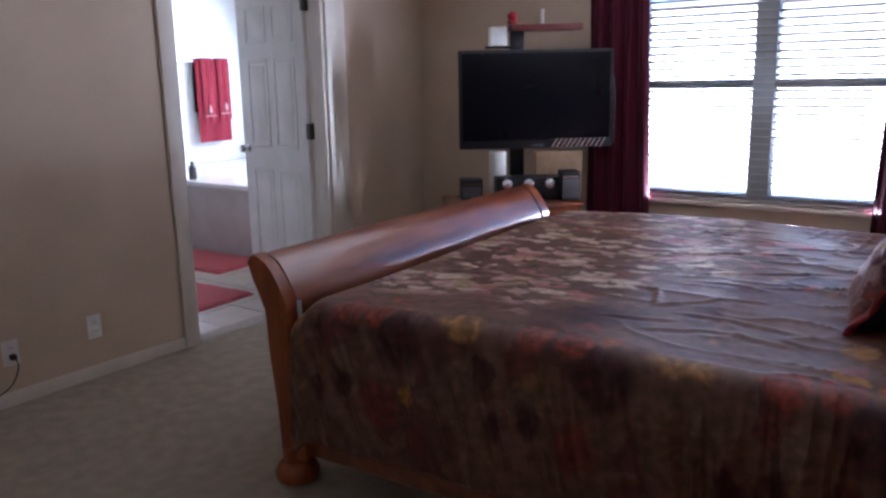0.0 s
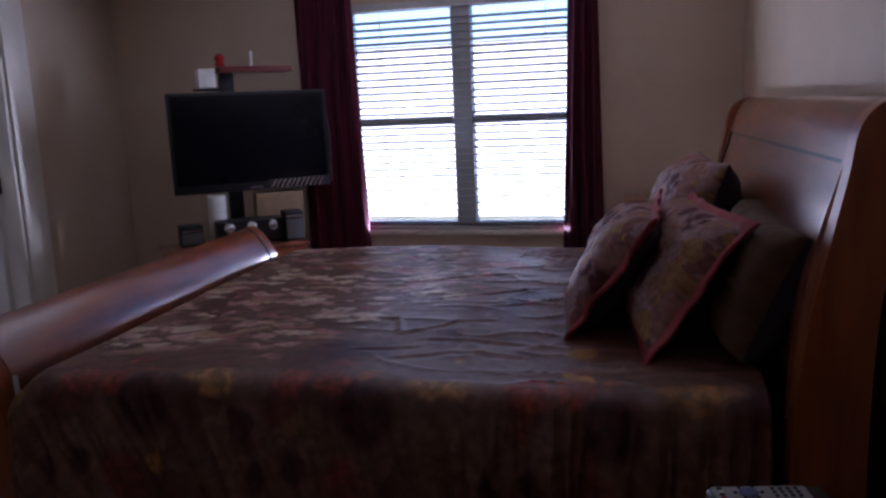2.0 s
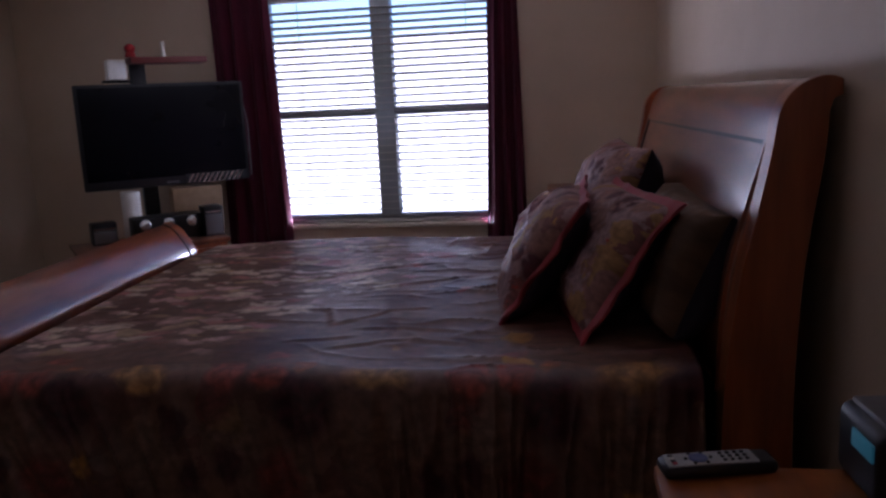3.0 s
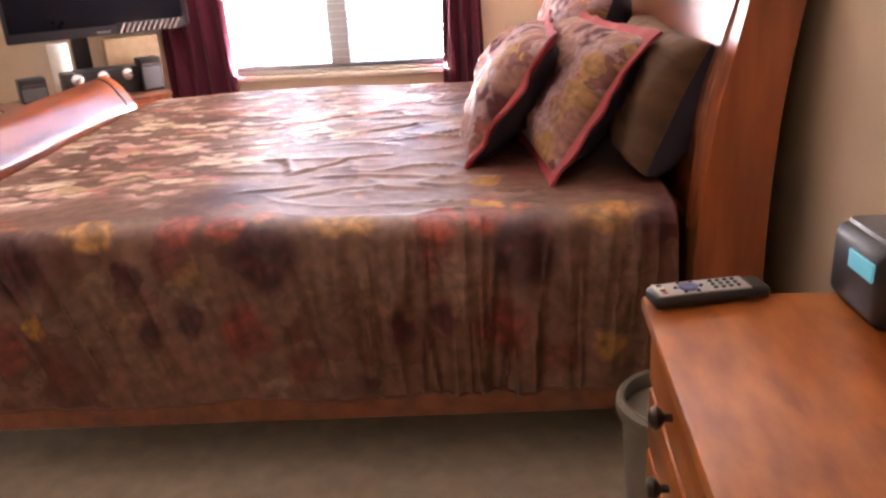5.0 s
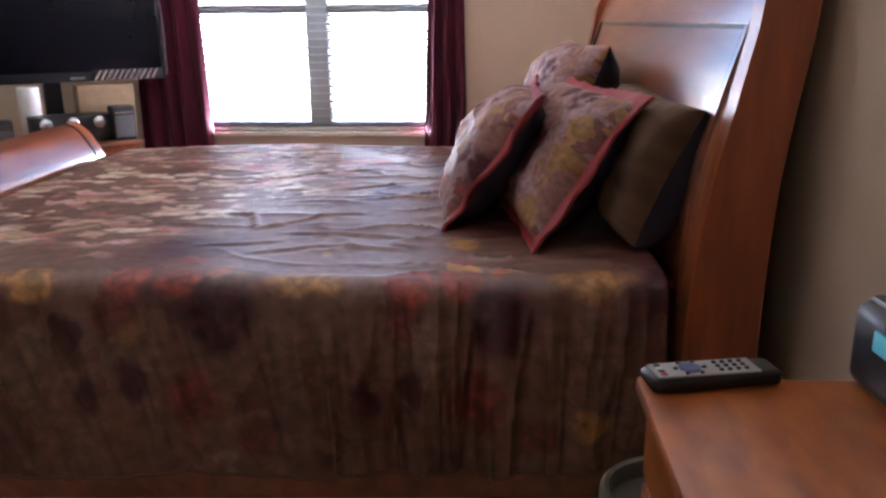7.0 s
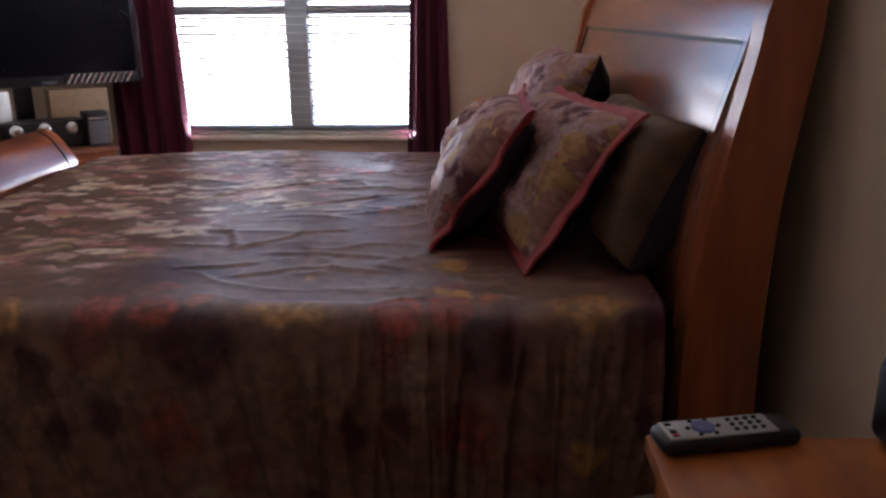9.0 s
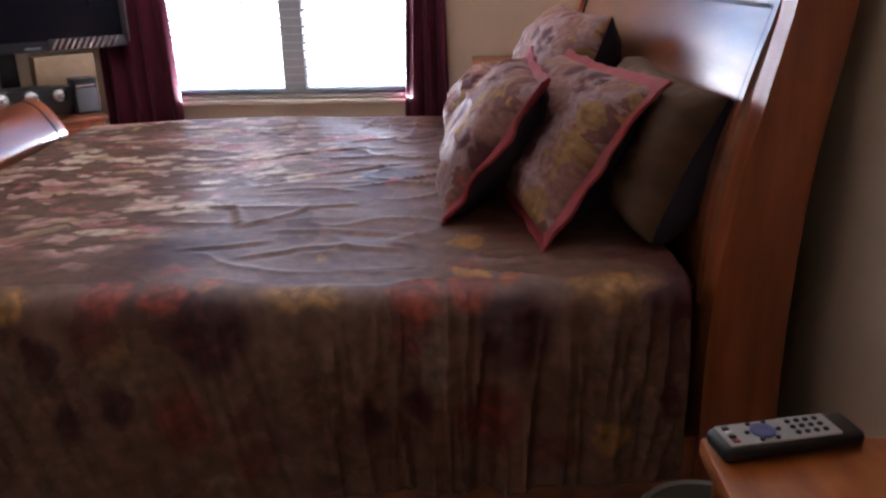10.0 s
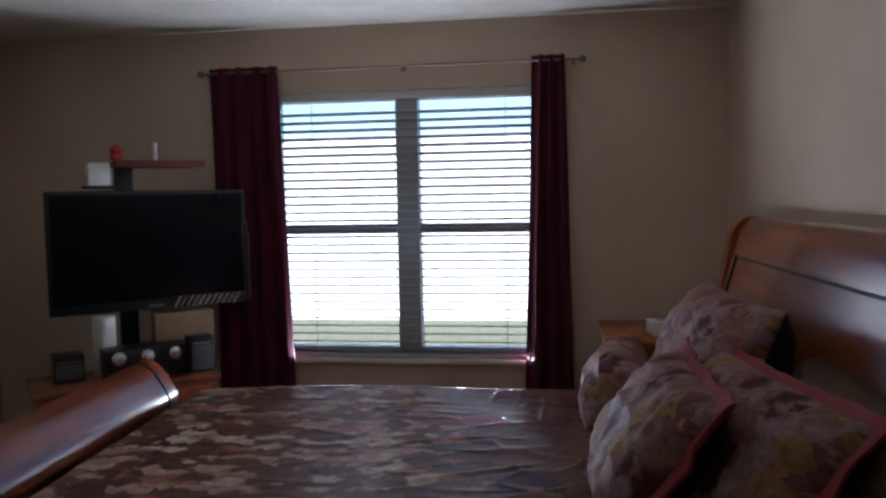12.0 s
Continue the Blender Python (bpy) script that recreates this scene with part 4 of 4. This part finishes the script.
# ---- bathroom door ----
door = tagged(new("door_1"), "white six-panel door standing open into the bathroom", "door", "", "structure")
door.matrix_world = pose(LX - 0.125, DOOR_B - 0.035, 0.008, 0, 0, 169)
DW, DH = 0.80, 2.0
slab = box(0.0, DW, -0.0175, 0.0175, 0.0, DH, 0.002)
part("slab", slab, WHITE, door)
for (a, c) in ((0.11, 0.365), (0.435, 0.69)):
    for (z0, z1) in ((0.18, 0.80), (0.95, 1.53), (1.63, 1.87)):
        for sy in (-1, 1):
            f = bmesh.new()
            y0, y1 = sorted((sy * 0.0170, sy * 0.0225))
            box(a, a + 0.022, y0, y1, z0, z1, 0.002, bm=f)
            box(c - 0.022, c, y0, y1, z0, z1, 0.002, bm=f)
            box(a + 0.022, c - 0.022, y0, y1, z0, z0 + 0.022, 0.002, bm=f)
            box(a + 0.022, c - 0.022, y0, y1, z1 - 0.022, z1, 0.002, bm=f)
            part("panel_moulding", f, WHITE, door)
            y0, y1 = sorted((sy * 0.0170, sy * 0.0210))
            part("panel", box(a + 0.045, c - 0.045, y0, y1, z0 + 0.045, z1 - 0.045, 0.003), WHITE, door)
for sy in (-1, 1):
    kn = lathe([(0.028, 0.0), (0.028, 0.006), (0.011, 0.012), (0.011, 0.03), (0.024, 0.042), (0.027, 0.055), (0.02, 0.068), (0.004, 0.07)], 20)
    bmesh.ops.rotate(kn, matrix=Matrix.Rotation(radians(-90 * sy), 3, "X"), verts=kn.verts)
    bmesh.ops.translate(kn, vec=(DW - 0.065, sy * 0.0175, 0.93), verts=kn.verts)
    part("door_knob", kn, CHROME, door, "bright chrome door knob")
for z in (0.22, 1.07, 1.85):
    part("hinge", box(-0.022, 0.012, -0.022, 0.022, z - 0.05, z + 0.05, 0.003), BRASS_DARK, door, "dark bronze hinge")

# ---- bathroom things ----
tub = thing("bathtub", (-3.8, 0.48, 0.0), "white garden tub in a tiled mauve-grey surround", "bathtub")
rim = bmesh.new()
RXA, RYA, ZR = 1.19, 0.92, 0.58
ringo, ringi, ringb = [], [], []
for k in range(48):
    a = 2 * math.pi * k / 48
    ca, sa = math.cos(a), math.sin(a)
    q = 1 / max(abs(ca), abs(sa))
    ringo.append(rim.verts.new((max(-RXA, min(RXA, RXA * ca * q)), max(-RYA, min(RYA, RYA * sa * q)), ZR)))
    ringi.append(rim.verts.new((0.88 * ca, 0.62 * sa, ZR + 0.012)))
    ringb.append(rim.verts.new((0.70 * ca, 0.46 * sa, 0.14)))
for k in range(48):
    n_ = (k + 1) % 48
    rim.faces.new((ringo[k], ringo[n_], ringi[n_], ringi[k]))
    rim.faces.new((ringi[k], ringi[n_], ringb[n_], ringb[k]))
rim.faces.new(ringb)
part("basin", rim, TUB, tub)
part("deck_edge", box(-1.19, 1.19, -0.945, -0.905, ZR - 0.035, ZR + 0.004, 0.006), TUB, tub)
part("surround", box(-1.19, 1.19, -0.93, -0.90, 0.0, ZR - 0.035, 0.004), TUB_SIDE, tub, "mauve-grey tub surround")
part("surround_end", box(1.16, 1.19, -0.90, 0.91, 0.0, ZR - 0.002, 0.004), TUB_SIDE, tub)
single("shampoo_bottle", lathe([(0.03, 0.0), (0.034, 0.006), (0.034, 0.10), (0.014, 0.125), (0.014, 0.15)], 18), GREYPLASTIC, (-3.93, -0.36, 0.585), "dark shampoo bottle on the tub's edge", "bottle")
bar = thing("towel_bar", (BLX, 0.67, 1.60), "chrome towel bar on the bathroom wall", "towel bar")
part("bar", tube([(0.06, -0.36, 0), (0.06, 0.36, 0)], 0.009, 12), CHROME, bar)
for y in (-0.34, 0.34):
    part("post", box(0.0, 0.07, y - 0.014, y + 0.014, -0.014, 0.014, 0.004), CHROME, bar)


def towel(w, z1, front, back, out):
    def place(u, v):
        s = v * (front + back)
        if s < back:
            x, z = 0.035, z1 - back + s
        else:
            x, z = 0.085 + out + 0.004 * math.sin(u * 12), z1 - (s - back)
        k = abs(s - back)
        if k < 0.03:
            z = z1 + 0.018 - 0.012 * (k / 0.03) ** 2
            x = 0.06 + (s - back) / 0.03 * (0.025 + out)
        return x, (u - 0.5) * w, z, u, v
    b = sheet(14, 60, place)
    bmesh.ops.solidify(b, geom=b.faces[:], thickness=0.010)
    return b


tw = thing("bath_towel", (BLX, 0.70, 0.0), "large dark red bath towel folded over the bar", "towel", "red towels on the bar")
part("cloth", towel(0.40, 1.60, 0.80, 0.5, 0.0), RED_TOWEL, tw)
for y, ln in ((-0.07, 0.62), (0.13, 0.60)):
    t2 = thing("hand_towel", (BLX, 0.70 + y, 0.0), "small dark red hand towel layered over a larger one", "towel", "red towels on the bar")
    part("cloth", towel(0.15, 1.612, ln, 0.30, 0.016), RED_TOWEL, t2)
    part("band", box(0.112, 0.120, -0.072, 0.072, 1.60 - ln + 0.075, 1.60 - ln + 0.085, 0.001), PINK_THREAD, t2, "pale woven band")
    part("embroidery", lathe([(0.004, 0.0), (0.022, 0.02), (0.016, 0.06), (0.004, 0.09)], 8, at=(0.108, 0.0, 1.60 - ln + 0.10)), PINK_THREAD, t2, "pale embroidered motif")


def rug(at, w, d, turn, label):
    th = thing("bath_rug", at, label, "rug", "red bath rugs", turn)
    def place(u, v):
        a, c = 2 * u - 1, 2 * v - 1
        e = max(abs(a), abs(c))
        z = 0.022 * min(1.0, (1 - e) * 14) + 0.004 * noise.noise(Vector((a * 9, c * 9, w)))
        return a * w / 2, c * d / 2, max(0.001, z), a, c
    part("mat", sheet(40, 30, place), RED_RUG, th)
    return th


rug((-2.66, -1.50, 0.0), 0.86, 0.56, 4, "dark red shaggy bath rug on pale tiles")
rug((-3.42, -0.74, 0.0), 0.98, 0.50, 3, "dark red shaggy rug in front of the tub")

# ---- on the nightstands ----
rem = thing("remote_control", (1.905, -3.497, NS_Z), "silver-faced black remote control lying on the nightstand", "remote control", "", 12)
shell = box(-0.088, 0.088, -0.026, 0.026, 0.0, 0.021, 0.009, seg=3)
part("shell", shell, BLACK, rem)
part("face", box(-0.080, 0.058, -0.021, 0.021, 0.0195, 0.0225, 0.001), REMOTE_FACE, rem, "silver key panel")
nav = part("navigation_ring", lathe([(0.0145, 0.022), (0.0145, 0.0245), (0.012, 0.0255), (0.006, 0.0245)], 20, at=(-0.030, 0, 0)), BLUE_BTN, rem, "blue navigation ring")
for k in range(4):
    for q in range(3):
        part("key", lathe([(0.0034, 0.022), (0.0034, 0.0242), (0.002, 0.025)], 8, at=(0.008 + k * 0.0115, (q - 1) * 0.0115, 0)), BLACK, rem)
for k in range(6):
    a = k * math.pi / 3
    part("key", lathe([(0.003, 0.022), (0.003, 0.0242), (0.002, 0.025)], 8, at=(-0.030 + 0.0195 * math.cos(a), 0.0185 * math.sin(a), 0)), BLACK, rem)
for k, m_ in enumerate((RED_BTN, BLACK, PAPER, BLACK)):
    part("key", box(-0.074 + 0.0, -0.066, -0.016 + k * 0.0085, -0.010 + k * 0.0085, 0.022, 0.0245, 0.001), m_, rem)

radio = thing("clock_radio", (2.186, -3.540, NS_Z), "black clock radio with a pale blue display", "clock radio", "", 4)
part("case", box(-0.10, 0.10, -0.075, 0.075, 0.0, 0.115, 0.02, seg=4), BLACK, radio)
part("top_plate", box(-0.085, 0.085, -0.062, 0.062, 0.108, 0.121, 0.006), GREYPLASTIC, radio)
part("display", box(-0.1035, -0.099, -0.056, 0.010, 0.066, 0.092, 0.001), LCD, radio, "pale blue lit display")
for k in range(4):
    part("button", box(-0.06 + k * 0.032, -0.04 + k * 0.032, -0.03, -0.015, 0.119, 0.125, 0.002), BLACK, radio)

single("pill_bottle", lathe([(0.020, 0.0), (0.022, 0.003), (0.022, 0.055), (0.017, 0.060), (0.019, 0.062), (0.019, 0.075), (0.016, 0.077)], 20), RED_GLAZE, (2.115, -3.71, NS_Z), "small dark red bottle beside the clock radio", "bottle")

tissue = thing("tissue_box", (1.83, -0.42, 0.875), "white tissue box on the corner nightstand", "tissue box", "", 8)
part("carton", box(-0.06, 0.06, -0.06, 0.06, 0.0, 0.06, 0.004), PAPER, tissue)
part("slot", box(-0.03, 0.03, -0.012, 0.012, 0.0595, 0.061), DARKLINE, tissue)

waste = thing("waste_bin", (1.940, -3.18, 0.0), "dark grey plastic waste bin between bed and dresser", "waste bin")
part("shell", lathe([(0.085, 0.0), (0.09, 0.006), (0.100, 0.20), (0.112, 0.40), (0.108, 0.40), (0.084, 0.02)], 40), BIN, waste)
part("rim", lathe([(0.112, 0.395), (0.121, 0.400), (0.125, 0.412), (0.124, 0.430), (0.116, 0.440), (0.108, 0.436), (0.105, 0.420), (0.108, 0.400)], 40), BIN, waste, "rounded rim")

# white strip added where light shows through the gap beside the post
strip = sheet(4, 20, lambda u, v: (-1.034 + u * 0.020 + v * 0.018, -1.022 - 0.004 * math.sin(v * 5), 0.44 - v * 0.20, u, v))
bmesh.ops.solidify(strip, geom=strip.faces[:], thickness=0.004)
part("bright_gap_strip", strip, PLAIN_WHITE, mattress, "white strip standing for the bright gap beside the post")

# ---- bathroom floor tiles ----
tile_mesh = to_mesh("tile", box(-0.162, 0.162, -0.162, 0.162, -0.006, 0.0, 0.0015, seg=1), TILE)
bath_floor = bpy.data.objects["floor_bath"]
for i in range(10):
    for k in range(9):
        x, y = LX - 0.29 - i * 0.33, -0.62 - k * 0.33
        if x > BLX + 0.16 and y > BBACK + 0.16:
            o = new("tile", tile_mesh)
            o.parent = bath_floor
            o.location = (x, y, 0.0)
structure("threshold", box(LX - 0.128, LX, DOOR_A + 0.022, DOOR_B - 0.022, -0.006, 0.003, 0.002), GROUT, "flat strip between carpet and tiles")
